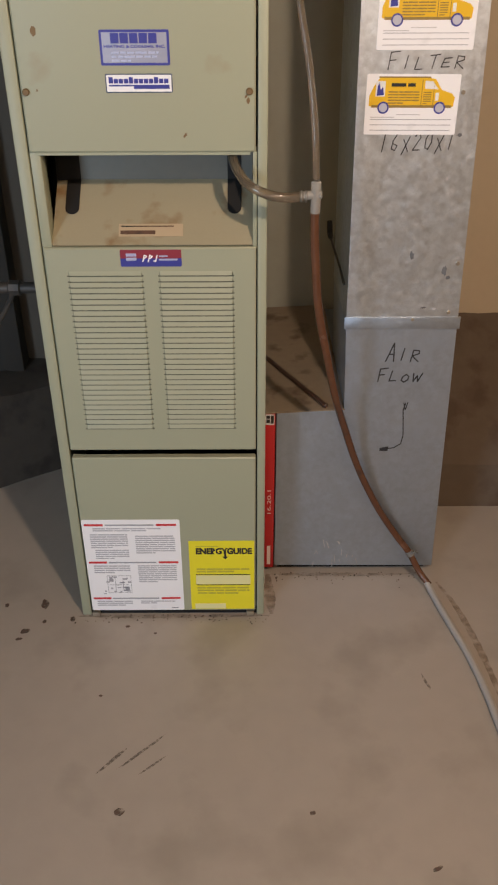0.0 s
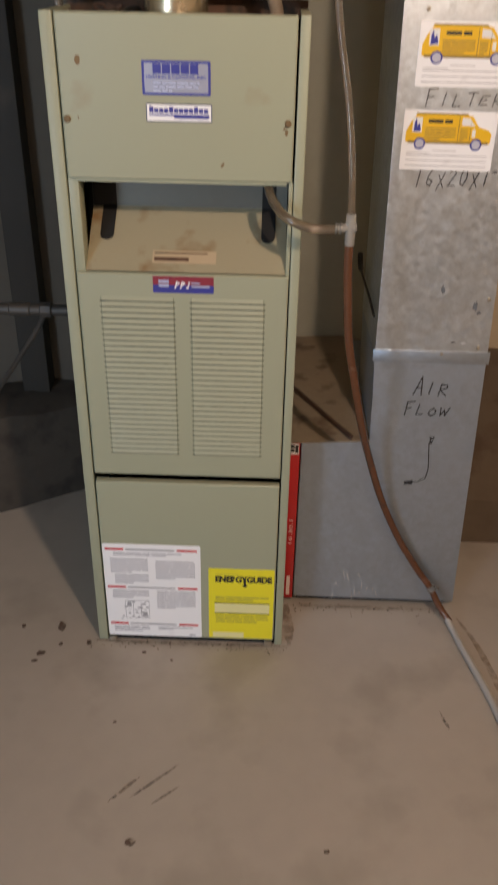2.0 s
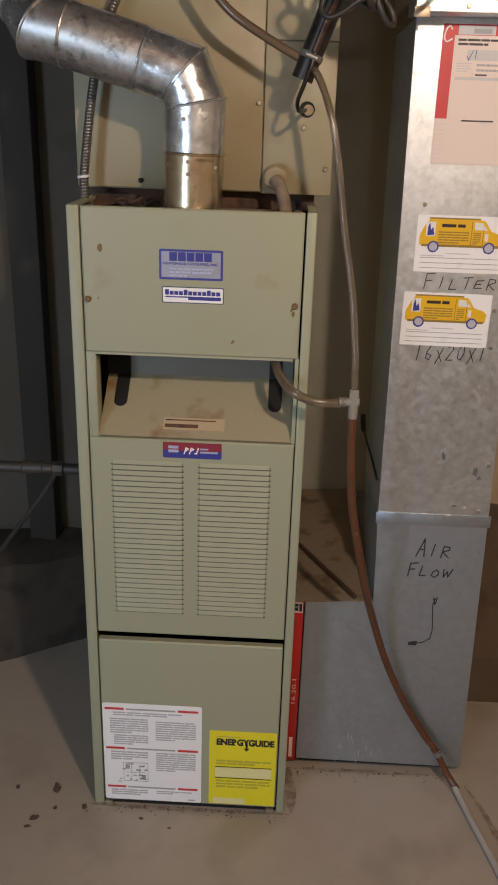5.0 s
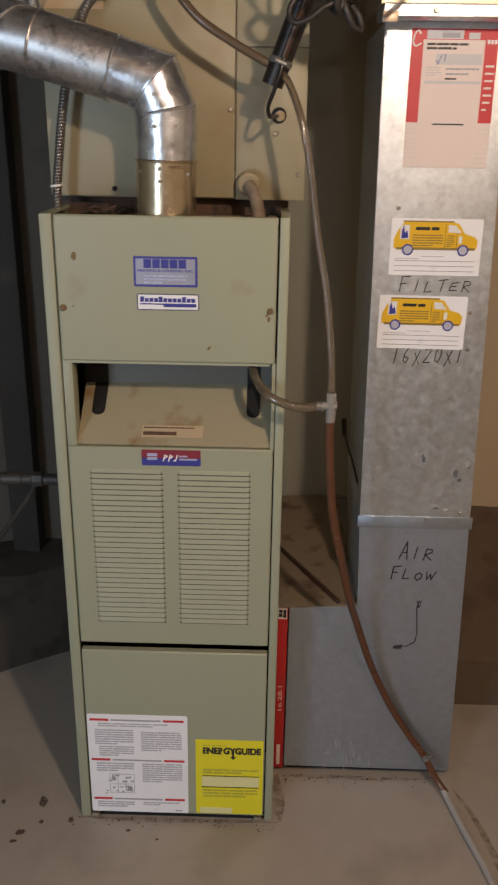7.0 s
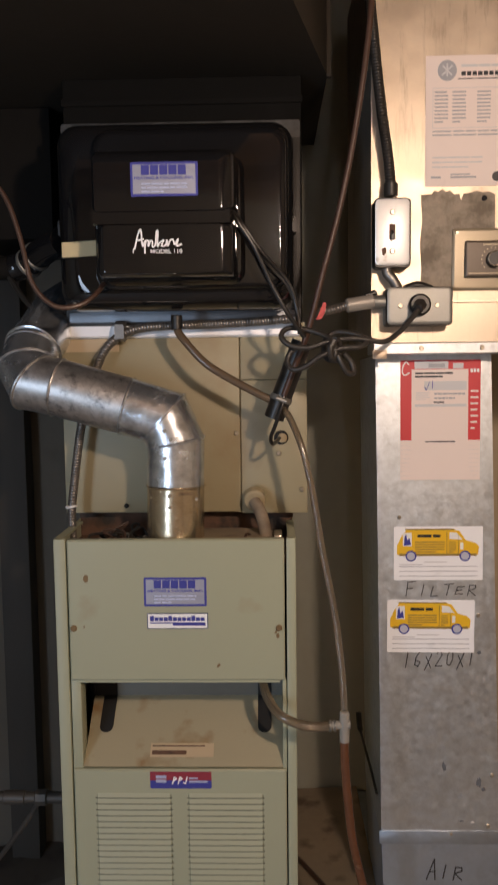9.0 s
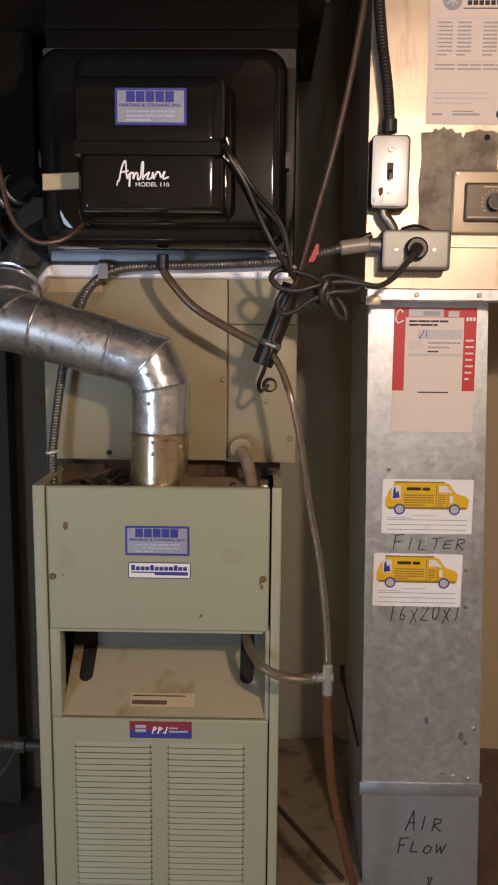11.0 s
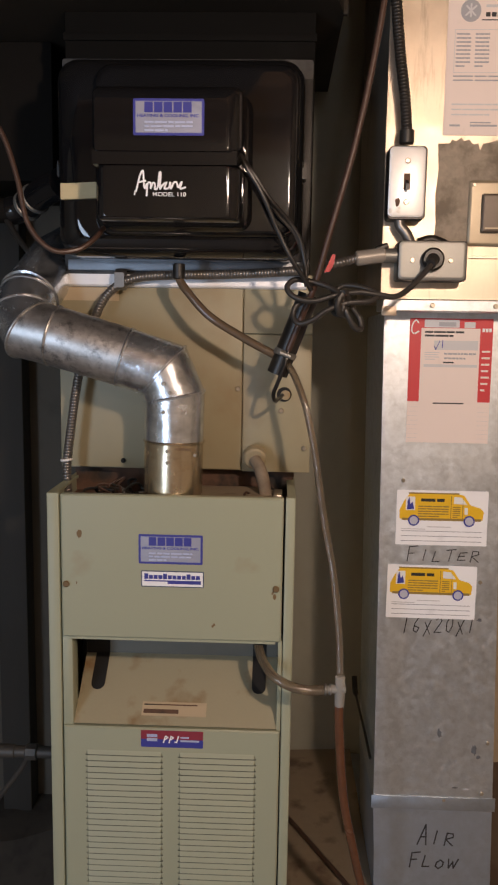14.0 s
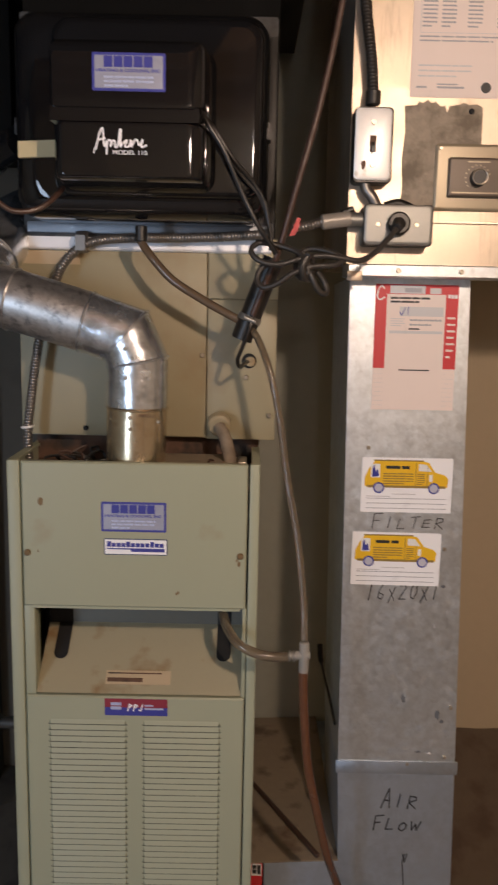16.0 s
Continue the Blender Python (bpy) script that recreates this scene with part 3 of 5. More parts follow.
for x0, x1 in ((0.0585, 0.182), (0.2085, 0.332)):
    for k in range(30):
        z = 0.771 - k * 0.01015
        if me_louvre is None:
            bm = bmesh.new()
            w = x1 - x0
            a = [bm.verts.new(p) for p in ((0.002, 0, 0), (w - 0.002, 0, 0), (w, 0, -0.0070), (0, 0, -0.0070))]
            b = [bm.verts.new(p) for p in ((0.003, -0.0030, -0.0066), (w - 0.003, -0.0030, -0.0066))]
            c = [bm.verts.new(p) for p in ((0.003, -0.0010, -0.0070), (w - 0.003, -0.0010, -0.0070))]
            bm.faces.new((a[0], a[1], b[1], b[0]))
            bm.faces.new((a[0], b[0], a[3]))
            bm.faces.new((a[1], a[2], b[1]))
            bm.faces.new((b[0], b[1], c[1], c[0]))
            bm.faces.new((c[0], c[1], a[2], a[3]))
            lv = part("louvre", bm, CREAM, door)
            me_louvre = lv.data
        else:
            lv = new("louvre", me_louvre)
            lv.parent = door
        lv.location = (x0, -0.004, z)
        # flat dark strip under each louvre paints the shaded gap
        if me_shade is None:
            shade_strip = part("louvre_shade_strip", box(-0.001, x1 - x0 + 0.001, -0.0003, 0.0, -0.0094, -0.0070), LOUVRE_GAP, door)
            me_shade = shade_strip.data
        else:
            shade_strip = new("louvre_shade_strip", me_shade)
            shade_strip.parent = door
        shade_strip.location = (x0, -0.004, z)

# lower panel
bm = loft([(0.010, 0.0225, 0.3690, 0.0155, 0.4035, 0.002), (-0.0015, 0.0225, 0.3690, 0.0155, 0.4035, 0.002), (-0.004, 0.025, 0.3665, 0.018, 0.401, 0.002)], 2)
lower = part("lower_panel", bm, CREAM, furnace, "plain cream lower door")
# near-black bar paints the dark gap under the lower panel
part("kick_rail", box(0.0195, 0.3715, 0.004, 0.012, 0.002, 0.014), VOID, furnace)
for x in (0.03, 0.358):
    part("foot_tab", box(x - 0.008, x + 0.008, -0.006, 0.004, 0.0, 0.012, 0.002), SCREW, furnace)


def sticker(name, x0, x1, z0, z1, y, mat, parent, label, r=0.002):
    return part(name, prism(outline(x0, x1, z0, z1, r, 3), y - 0.0005, y), mat, parent, label)


# dealer sticker and maker's badge on the upper panel
def dealer_sticker(parent, x0, x1, z0, z1, y):
    w, h = x1 - x0, z1 - z0
    st = sticker("dealer_sticker", x0, x1, z0, z1, y, BLUE, parent, "blue bordered silver dealer sticker")
    b = 0.035 * w
    part("sticker_field", bars([(x0 + b, x1 - b, z0 + b, z1 - b)], y - 0.0005), SILVER, st)
    # logo as plain blocks
    n, lx0, lx1 = 5, x0 + 0.16 * w, x1 - 0.16 * w
    cw = (lx1 - lx0) / n
    part("logo_block", bars([(lx0 + k * cw, lx0 + (k + 0.88) * cw, z0 + 0.62 * h, z0 + 0.91 * h) for k in range(n)], y - 0.0009), BLUE, st)
    lettering("sticker_slogan", "HEATING & COOLING, INC.", x0 + 0.06 * w, y - 0.0011, z0 + 0.48 * h, 0.10 * h, 0.88 * w, BLUE, st, bold=0.035)
    part("small_print", text_bars(x0 + 0.16 * w, x1 - 0.16 * w, z0 + 0.08 * h, z0 + 0.42 * h, 3, y - 0.0009, RNG, 0.5), BLUE_PALE, st)
    return st


dealer_sticker(upper, 0.1445, 0.2445, 1.0825, 1.1295, -0.0035)
badge = sticker("maker_badge", 0.1485, 0.2465, 1.0455, 1.0715, -0.0035, NAVY, upper, "white maker's badge with a blue edge")
part("badge_field", bars([(0.150, 0.245, 1.047, 1.070)], -0.004), WHITE_GLOSS, badge)
part("logo_block", bars([(0.1535 + k * 0.00735, 0.1597 + k * 0.00735, 1.0585, 1.0585 + (0.0085 if k in (0, 4, 9) else 0.0062)) for k in range(12)], -0.0044), BLUE, badge)
part("badge_line", bars([(0.1535, 0.190, 1.0545, 1.0565), (0.190, 0.242, 1.0510, 1.0565)], -0.0044), BLUE, badge)

# red and blue badge of the blower door
badge = sticker("model_badge", 0.1475, 0.2475, 0.779, 0.8075, -0.004, BLUE, door, "red and blue model badge")
part("badge_stripe", bars([(0.1475, 0.2475, 0.793, 0.8075)], -0.0045), paper("maroon_print", (0.26, 0.03, 0.05), 0.35), badge)
bar_parts("badge_mark", [(0.157, 0.174, 0.7965, 0.8015), (0.157, 0.174, 0.7895, 0.7945)], -0.005, BLUE_PALE, badge)
part("logo_block", strokes([[(0.184, 0.7875), (0.187, 0.7985), (0.191, 0.7965), (0.187, 0.793)], [(0.193, 0.7875), (0.196, 0.7985), (0.200, 0.796), (0.196, 0.793)], [(0.202, 0.789), (0.205, 0.788), (0.208, 0.7985)]], 0.002, -0.005), WHITE_GLOSS, badge)
part("small_print", bars([(0.211, 0.225, 0.7955, 0.798), (0.211, 0.241, 0.7895, 0.7925)], -0.005), BLUE_PALE, badge)

# safety notice on the lower panel
nx0, nx1, nz0, nz1, ny = 0.024, 0.2185, 0.0185, 0.2585, -0.004
notice = sticker("safety_notice", nx0, nx1, nz0, nz1, ny, WHITE_GLOSS, lower, "white printed safety notice with red headings", 0.004)
reds, greys = [], []
for z in (0.2455, 0.1495, 0.052):
    reds += [(nx0 + 0.005, nx0 + 0.042, z - 0.0025, z + 0.0025), (nx1 - 0.047, nx1 - 0.007, z - 0.0025, z + 0.0025)]
    greys += [(nx0 + 0.046, nx1 - 0.052, z - 0.002, z + 0.0015)]
for r in reds:
    part("heading_bar", bars([r], ny - 0.0005), RED, notice)
for r in greys:
    part("heading_print", bars([r], ny - 0.0005), GREY_PRINT, notice)
for x0, x1, z0, z1, n in ((0.045, 0.180, 0.229, 0.239, 2), (0.038, 0.113, 0.186, 0.224, 7), (0.045, 0.113, 0.158, 0.184, 5), (0.128, 0.207, 0.172, 0.220, 9), (0.038, 0.112, 0.120, 0.143, 4), (0.128, 0.207, 0.095, 0.143, 9), (0.036, 0.110, 0.030, 0.046, 3), (0.128, 0.200, 0.036, 0.046, 2)):
    part("small_print", text_bars(x0, x1, z0, z1, n, ny - 0.0005, RNG, 0.55, 3), NOTICE_PRINT, notice)
diagram = [(RNG.uniform(0.05, 0.105), RNG.uniform(0.063, 0.113)) for _ in range(22)]
part("wiring_diagram", bars([(x, x + RNG.uniform(0.002, 0.009), z, z + RNG.uniform(0.0015, 0.004)) for x, z in diagram] + [(0.062, 0.1115, 0.1135, 0.1144), (0.062, 0.1115, 0.067, 0.0679), (0.062, 0.0628, 0.067, 0.1135), (0.1107, 0.1115, 0.067, 0.1135), (0.078, 0.079, 0.072, 0.108), (0.094, 0.095, 0.072, 0.108), (0.066, 0.106, 0.089, 0.0898), (0.066, 0.075, 0.098, 0.106), (0.098, 0.107, 0.074, 0.083)], ny - 0.0005), GREY_PRINT, notice)
part("small_print", bars([(0.192, 0.206, 0.0235, 0.026)], ny - 0.0005), GREY_PRINT, notice)

# yellow energy label
ex0, ex1, ez0, ez1 = 0.234, 0.3665, 0.0205, 0.2045
energy = sticker("energy_label", ex0, ex1, ez0, ez1, ny, YELLOW, lower, "bright yellow energy label with black heading")
lettering("heading", "ENERGYGUIDE", ex0 + 0.014, ny - 0.0009, 0.170, 0.0165, 0.114, INK, energy, bold=0.055)
part("arrow", prism([(0.3055, 0.180), (0.3095, 0.180), (0.3095, 0.164), (0.3135, 0.164), (0.3075, 0.157), (0.3015, 0.164), (0.3055, 0.164)], ny - 0.001, ny - 0.0005), INK, energy)
part("pale_field", bars([(ex0 + 0.012, ex1 - 0.008, 0.090, 0.114), (ex0 + 0.008, ex1 - 0.06, 0.022, 0.036)], ny - 0.0005), YELLOW_PALE, energy)
part("rule", bars([(ex0 + 0.012, ex1 - 0.008, z, z + 0.0016) for z in (0.1155, 0.0875)], ny - 0.0008), INK, energy)
part("small_print", text_bars(ex0 + 0.014, ex1 - 0.010, 0.121, 0.134, 2, ny - 0.0005, RNG, 0.7, 4), YELLOW_DARK, energy)
part("small_print", text_bars(ex0 + 0.014, ex1 - 0.010, 0.062, 0.084, 3, ny - 0.0005, RNG, 0.6, 4), YELLOW_DARK, energy)
part("small_print", bars([(ex0 + 0.014, ex0 + 0.06, 0.190, 0.1915)], ny - 0.0005), YELLOW_DARK, energy)

# clutter in the open top of the furnace
bundle = thing("furnace_wiring", "tangle of dusty brown wires in the open furnace top", "wiring")
for k in range(18):
    x, y = RNG.uniform(0.03, 0.12) + 0.2 * (k > 13), RNG.uniform(0.05, 0.13)
    pts = [(x + RNG.uniform(-0.01, 0.05) + i * 0.012, y + RNG.uniform(-0.02, 0.03), 1.160 + RNG.uniform(0.003, 0.034) * (0 < i < 3)) for i in range(4)]
    part("wire", hose(pts, 0.0022, 8, 5), RNG.choice([WIRE_BROWN, WIRE_GREY, BLACK_RUBBER]), bundle)
hood = thing("draft_hood", "rusty sheet metal draft hood in the furnace top", "draft hood")
part("hood_box", loft([(0.15, 0.135, 0.352, 1.158, 1.178, 0.004), (0.035, 0.135, 0.352, 1.158, 1.178, 0.004), (0.03, 0.139, 0.348, 1.158, 1.174, 0.004)], 3), DUST, hood)
valve = thing("gas_union", "dusty white capped pipe stub above the furnace", "pipe stub")
part("stub", hose([(0.340, 0.085, 1.162), (0.337, 0.09, 1.190), (0.329, 0.105, 1.216), (0.320, 0.125, 1.228)], 0.0105, 16, 6), DUST, valve)
part("cap", cyl((0.3195, 0.128, 1.2285), (0.318, 0.150, 1.235), 0.0190, 24, 0.003), CREAM_OLD, valve, "round off-white end cap")
part("bracket", box(0.352, 0.366, 0.06, 0.11, 1.158, 1.183, 0.002), SCREW, valve)


# ---- coil cabinet over the furnace ----
PY = 0.16
cabinet = thing("coil_cabinet", "cream sheet metal coil cabinet between furnace and humidifier", "coil cabinet")
part("cabinet_body", box(-0.013, 0.409, PY + 0.002, 0.60, 1.204, 1.536), CREAM_TAN, cabinet)
part("cabinet_base", box(0.0, 0.387, PY + 0.03, 0.56, 1.158, 1.204), RUSTY, cabinet)
part("front_panel", box(-0.016, 0.2945, PY - 0.004, PY + 0.002, 1.206, 1.512, 0.0015), CREAM_TAN, cabinet)
access = part("access_panel", box(0.2965, 0.412, PY - 0.004, PY + 0.002, 1.203, 1.437, 0.0015), CREAM_TAN, cabinet)
part("corner_panel", box(0.2965, 0.412, PY - 0.0045, PY + 0.002, 1.4385, 1.512, 0.0015), CREAM_TAN, cabinet)
for x, z in ((0.362, 1.309), (0.402, 1.245), (0.288, 1.345), (0.092, 1.218), (0.2, 1.26)):
    part("panel_screw", cyl((x, PY - 0.004, z), (x, PY - 0.0085, z), 0.0042, 12, 0.001), SCREW if z > 1.22 else VOID, cabinet)
part("knockout", cyl((0.3665, PY - 0.004, 1.337), (0.3665, PY - 0.007, 1.337), 0.0125, 24, 0.001), VOID, cabinet, "dark round knockout")
part("knockout_ring", cyl((0.3685, PY - 0.006, 1.336), (0.3685, PY - 0.011, 1.336), 0.0085, 20, 0.0015), CREAM_OLD, cabinet)
# foil-taped drive cleat along the top
bm = bmesh.new()
sec = [(0.0, 1.5115), (-0.007, 1.513), (-0.009, 1.516), (-0.007, 1.5355), (0.0, 1.5375)]
a = [bm.verts.new((-0.017, PY - 0.004 + y, z)) for y, z in sec]
b = [bm.verts.new((0.399, PY - 0.004 + y, z)) for y, z in sec]
for k in range(len(sec) - 1):
    bm.faces.new((a[k], a[k + 1], b[k + 1], b[k]))
bm.faces.new(a)
bm.faces.new(b)
part("foil_cleat", bm, FOIL, cabinet, "bright foil-taped top flange")
part("paper_strip", box(-0.012, 0.086, PY - 0.0046, PY - 0.004, 1.489, 1.5105), BEIGE, cabinet, "pale paper strip")

# plenum takes the near-black sheet to paint the shade above the humidifier
plenum = thing("supply_plenum", "galvanised supply plenum rising behind the humidifier, coloured black for the shade", "duct")
part("plenum_body", box(0.0, 0.405, PY - 0.001, 0.60, 1.5365, 1.948, 0.002), SHEET_SHADED, plenum)
part("plenum_seam", box(-0.002, 0.407, PY - 0.005, PY - 0.001, 1.903, 1.915, 0.001), SHEET_SHADED, plenum, "folded cross seam")

# box added in the dark left corner, with the shade in its colour
branch = thing("branch_duct", "branch duct along the wall under the trunk, coloured near-black for the shade", "duct")
part("branch_body", box(-2.15, -0.06, 0.30, 0.62, 1.705, 1.946, 0.003), SHADE_DARK, branch)
part("branch_seam", box(-0.36, -0.345, 0.296, 0.30, 1.705, 1.946, 0.001), SHEET_SHADED, branch)

# trunk duct overhead, with a tapered side, its underside's shade put into the colour
trunk = thing("overhead_duct", "supply trunk duct running overhead, darkened for the shade under it", "duct")
bm = bmesh.new()
plan = [(-2.15, -0.62), (0.279, -0.62), (0.449, 0.165), (0.449, 0.62), (-2.15, 0.62)]
lo = [bm.verts.new((x, y, 1.948)) for x, y in plan]
hi = [bm.verts.new((x, y, 2.295)) for x, y in plan]
bm.faces.new(lo)
bm.faces.new(hi)
for k in range(5):
    bm.faces.new((lo[k], lo[(k + 1) % 5], hi[(k + 1) % 5], hi[k]))
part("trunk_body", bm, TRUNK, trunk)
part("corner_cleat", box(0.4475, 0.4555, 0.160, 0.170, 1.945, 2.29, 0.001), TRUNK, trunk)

# ---- humidifier ----
hum = thing("humidifier", "glossy black plastic duct humidifier on the plenum", "humidifier")
# galvanised frame in near-black, with a lighter strip along its bottom
part("back_plate", loft([(PY - 0.001, -0.002, 0.402, 1.533, 1.872, 0.004), (PY - 0.013, -0.002, 0.402, 1.533, 1.872, 0.004)], 3), GALV_DULL, hum, "galvanised mounting frame")
part("bottom_strip", box(0.004, 0.396, PY - 0.018, PY - 0.013, 1.5385, 1.556, 0.001), SMUDGE, hum, "bare galvanised bottom strip")
part("side_strip", box(0.3895, 0.4015, PY - 0.018, PY - 0.013, 1.560, 1.842, 0.001), GALV_DULL, hum, "narrow metal edge strip")
part("body", loft([(PY - 0.013, 0.012, 0.388, 1.553, 1.846, 0.030), (0.075, 0.012, 0.388, 1.553, 1.846, 0.030), (0.052, 0.015, 0.385, 1.556, 1.843, 0.032), (0.036, 0.023, 0.376, 1.562, 1.836, 0.034), (0.027, 0.035, 0.364, 1.571, 1.826, 0.032), (0.024, 0.050, 0.350, 1.583, 1.812, 0.028)], 8), BLACK, hum, "black moulded housing")
part("inner_housing", loft([(0.04, 0.078, 0.379, 1.581, 1.827, 0.026), (0.016, 0.079, 0.378, 1.582, 1.826, 0.026), (0.008, 0.082, 0.374, 1.585, 1.822, 0.025), (0.004, 0.088, 0.367, 1.590, 1.815, 0.022)], 8), BLACK, hum, "raised black inner housing")
part("body_rib", loft([(0.11, 0.010, 0.391, 1.690, 1.699, 0.003), (0.058, 0.012, 0.388, 1.690, 1.699, 0.003)], 3), BLACK, hum)
for x in (0.010, 0.390):
    part("clip", loft([(0.105, x - 0.003, x + 0.003, 1.676, 1.700, 0.002), (0.07, x - 0.003, x + 0.003, 1.676, 1.700, 0.002)], 3), BLACK_RUBBER, hum, "black spring clip")
part("cover_skirt", loft([(0.03, 0.088, 0.314, 1.586, 1.782, 0.022), (0.0, 0.089, 0.312, 1.588, 1.780, 0.022), (-0.010, 0.094, 0.306, 1.593, 1.775, 0.020)], 8), BLACK, hum, "black stepped surround")
part("upper_cover", loft([(0.0, 0.091, 0.304, 1.686, 1.776, 0.012), (-0.050, 0.092, 0.302, 1.686, 1.776, 0.014), (-0.066, 0.093, 0.298, 1.686, 1.773, 0.010), (-0.075, 0.095, 0.290, 1.686, 1.766, 0.007), (-0.078, 0.098, 0.280, 1.6865, 1.757, 0.005)], 8), BLACK, hum, "black top cover")
part("lower_cover", loft([(0.0, 0.096, 0.302, 1.592, 1.669, 0.008), (-0.052, 0.097, 0.300, 1.594, 1.669, 0.008), (-0.066, 0.099, 0.296, 1.5955, 1.6685, 0.006), (-0.073, 0.103, 0.289, 1.597, 1.668, 0.005), (-0.076, 0.109, 0.281, 1.599, 1.6675, 0.004)], 8), BLACK, hum, "black front cover")
part("cover_lip", loft([(0.0, 0.090, 0.304, 1.669, 1.688, 0.003), (-0.0745, 0.0935, 0.293, 1.669, 1.688, 0.001)], 3), BLACK, hum)
dealer_sticker(hum, 0.1515, 0.2485, 1.7065, 1.7545, -0.0785)
pts = [(0.155, 1.628), (0.160, 1.648), (0.1645, 1.655), (0.1655, 1.640), (0.167, 1.632), (0.170, 1.638), (0.1695, 1.622), (0.171, 1.638), (0.175, 1.639), (0.175, 1.632), (0.178, 1.639), (0.181, 1.638), (0.181, 1.631), (0.185, 1.634), (0.187, 1.651), (0.189, 1.652), (0.188, 1.632), (0.191, 1.636), (0.197, 1.640), (0.194, 1.632), (0.200, 1.633), (0.202, 1.640), (0.203, 1.632), (0.207, 1.640), (0.211, 1.640), (0.213, 1.634), (0.218, 1.641), (0.216, 1.632), (0.223, 1.634)]
sm = [(p.x, p.z) for p in spline([(x, 0, z) for x, z in pts], 4)]
sm = [(x, z + 0.005) for x, z in sm]
part("script_logo", strokes([sm, [(0.158, 1.645), (0.168, 1.647)]], 0.0024, -0.0761), WHITE_GLOSS, hum, "white flowing script mark")
lettering("model_words", "MODEL 110", 0.178, -0.0766, 1.6265, 0.0056, 0.046, WHITE_GLOSS, hum, bold=0.01)
part("paint_run", strokes([[(0.1525, 1.628), (0.1535, 1.634)]], 0.0016, -0.0761), WHITE_GLOSS, hum)
part("tape", prism([(0.026, 1.634), (0.086, 1.637), (0.086, 1.660), (0.026, 1.657)], 0.016, 0.025), TAPE, hum, "strip of aged masking tape")
part("drain_spout", cyl((0.197, 0.07, 1.546), (0.197, 0.07, 1.522), 0.0095, 16, 0.0015), BLACK_RUBBER, hum)

# ---- flue pipe ----
flue = thing("flue_pipe", "shiny galvanised flue pipe with adjustable elbows", "flue pipe")
FR, FY = 0.0475, 0.056


def duct_run(name, line, r, mat, label="", lip=True):
    line = [Vector(p) for p in line]
    grown = [line[0] + (line[0] - line[1]).normalized() * 0.007, *line, line[-1] + (line[-1] - line[-2]).normalized() * 0.007]
    bm = sweep(grown, [r - 0.0008, *[r] * len(line), r - 0.0008], 32)
    seg = part(name, bm, mat, flue, label)
    for i in ((0, -1) if lip else ()):
        d = (line[1] - line[0]).normalized() if i == 0 else (line[-1] - line[-2]).normalized()
        p = line[i]
        part("crimp_ring", sweep([p - d * 0.0035, p - d * 0.0012, p + d * 0.0012, p + d * 0.0035], [r, r + 0.0034, r + 0.0034, r], 32), mat, seg)
    return seg


def mitred(names, pts, r):
    """Sheet metal gores between the mitre planes of a bent centre line, with a raised bead at each joint."""
    pts = [Vector(p) for p in pts]
    ways = [(q - p).normalized() for p, q in zip(pts, pts[1:])]
    for i, (name, mat, label) in enumerate(names):
        d = ways[i]
        side = (Vector((0, 1, 0)) - d * d.y).normalized()
        up = d.cross(side)
        rings = []
        for p, n in ((pts[i], d + ways[i - 1] if i else d), (pts[i + 1], d + ways[i + 1] if i + 1 < len(ways) else d)):
            n = n.normalized()
            ring = []
            for k in range(40):
                v = r * (math.cos(math.pi * k / 20) * side + math.sin(math.pi * k / 20) * up)
                ring.append(p + v - d * (v.dot(n) / d.dot(n)))
            rings.append(ring)
        bm = bmesh.new()
        loops = [[bm.verts.new(a.lerp(b, t)) for a, b in zip(*rings)] for t in (0, 0.12, 0.5, 0.88, 1)]
        for a, b in zip(loops, loops[1:]):
            for k in range(40):
                bm.faces.new((a[k], a[(k + 1) % 40], b[(k + 1) % 40], b[k]))
        gore = part(name, bm, mat, flue, label)
        part("seam_bead", sweep([*rings[1], rings[1][0]], 0.0024, 8), mat, gore)


fx = 0.193
mitred([("hot_collar", FLUE_HOT, "heat-yellowed collar"), ("elbow_gore", FLUE, ""), ("elbow_gore", FLUE, ""), ("elbow_gore", FLUE, ""), ("pipe_length", FLUE_SPOT, "mottled grey straight pipe"), ("elbow_gore", FLUE_SPOT, ""), ("elbow_gore", FLUE, ""), ("elbow_gore", FLUE, "")],
       [(0.190, FY, 1.165), (0.192, FY, 1.2685), (0.1932, FY, 1.3397), (0.1755, FY, 1.3797), (0.1150, FY, 1.3990), (0.002, FY, 1.4310), (-0.036, FY + 0.004, 1.439), (-0.053, FY + 0.022, 1.463), (-0.050, FY + 0.049, 1.492)], FR - 0.0005)
duct_run("rear_pipe", [(-0.050, FY + 0.049, 1.492), (-0.034, 0.20, 1.555), (-0.03, 0.62, 1.66)], FR - 0.001, FLUE, "dull pipe running back to the wall")
for p in ((fx - 0.006, FY - FR, 1.258), (fx - 0.006, FY - FR, 1.240), (fx - 0.012, FY - FR, 1.318), (fx - 0.012, FY - FR, 1.362), (fx - 0.002, FY - FR, 1.348), (fx + 0.035, FY - 0.029, 1.25), (0.112, FY - 0.028, 1.433), (0.132, FY - 0.036, 1.42)):
    part("sheet_screw", cyl((p[0], p[1] + 0.006, p[2]), (p[0], p[1] - 0.0025, p[2]), 0.003, 10, 0.0008), SCREW, flue)
lettering("stamped_words", "WARNING", 0.199, FY - FR + 0.0012, 1.2585, 0.005, 0.026, RUSTY, flue)


# ---- return duct ----
RY = 0.135
ret = thing("return_duct", "galvanised sheet metal return air duct dropping to a filter boot", "duct")


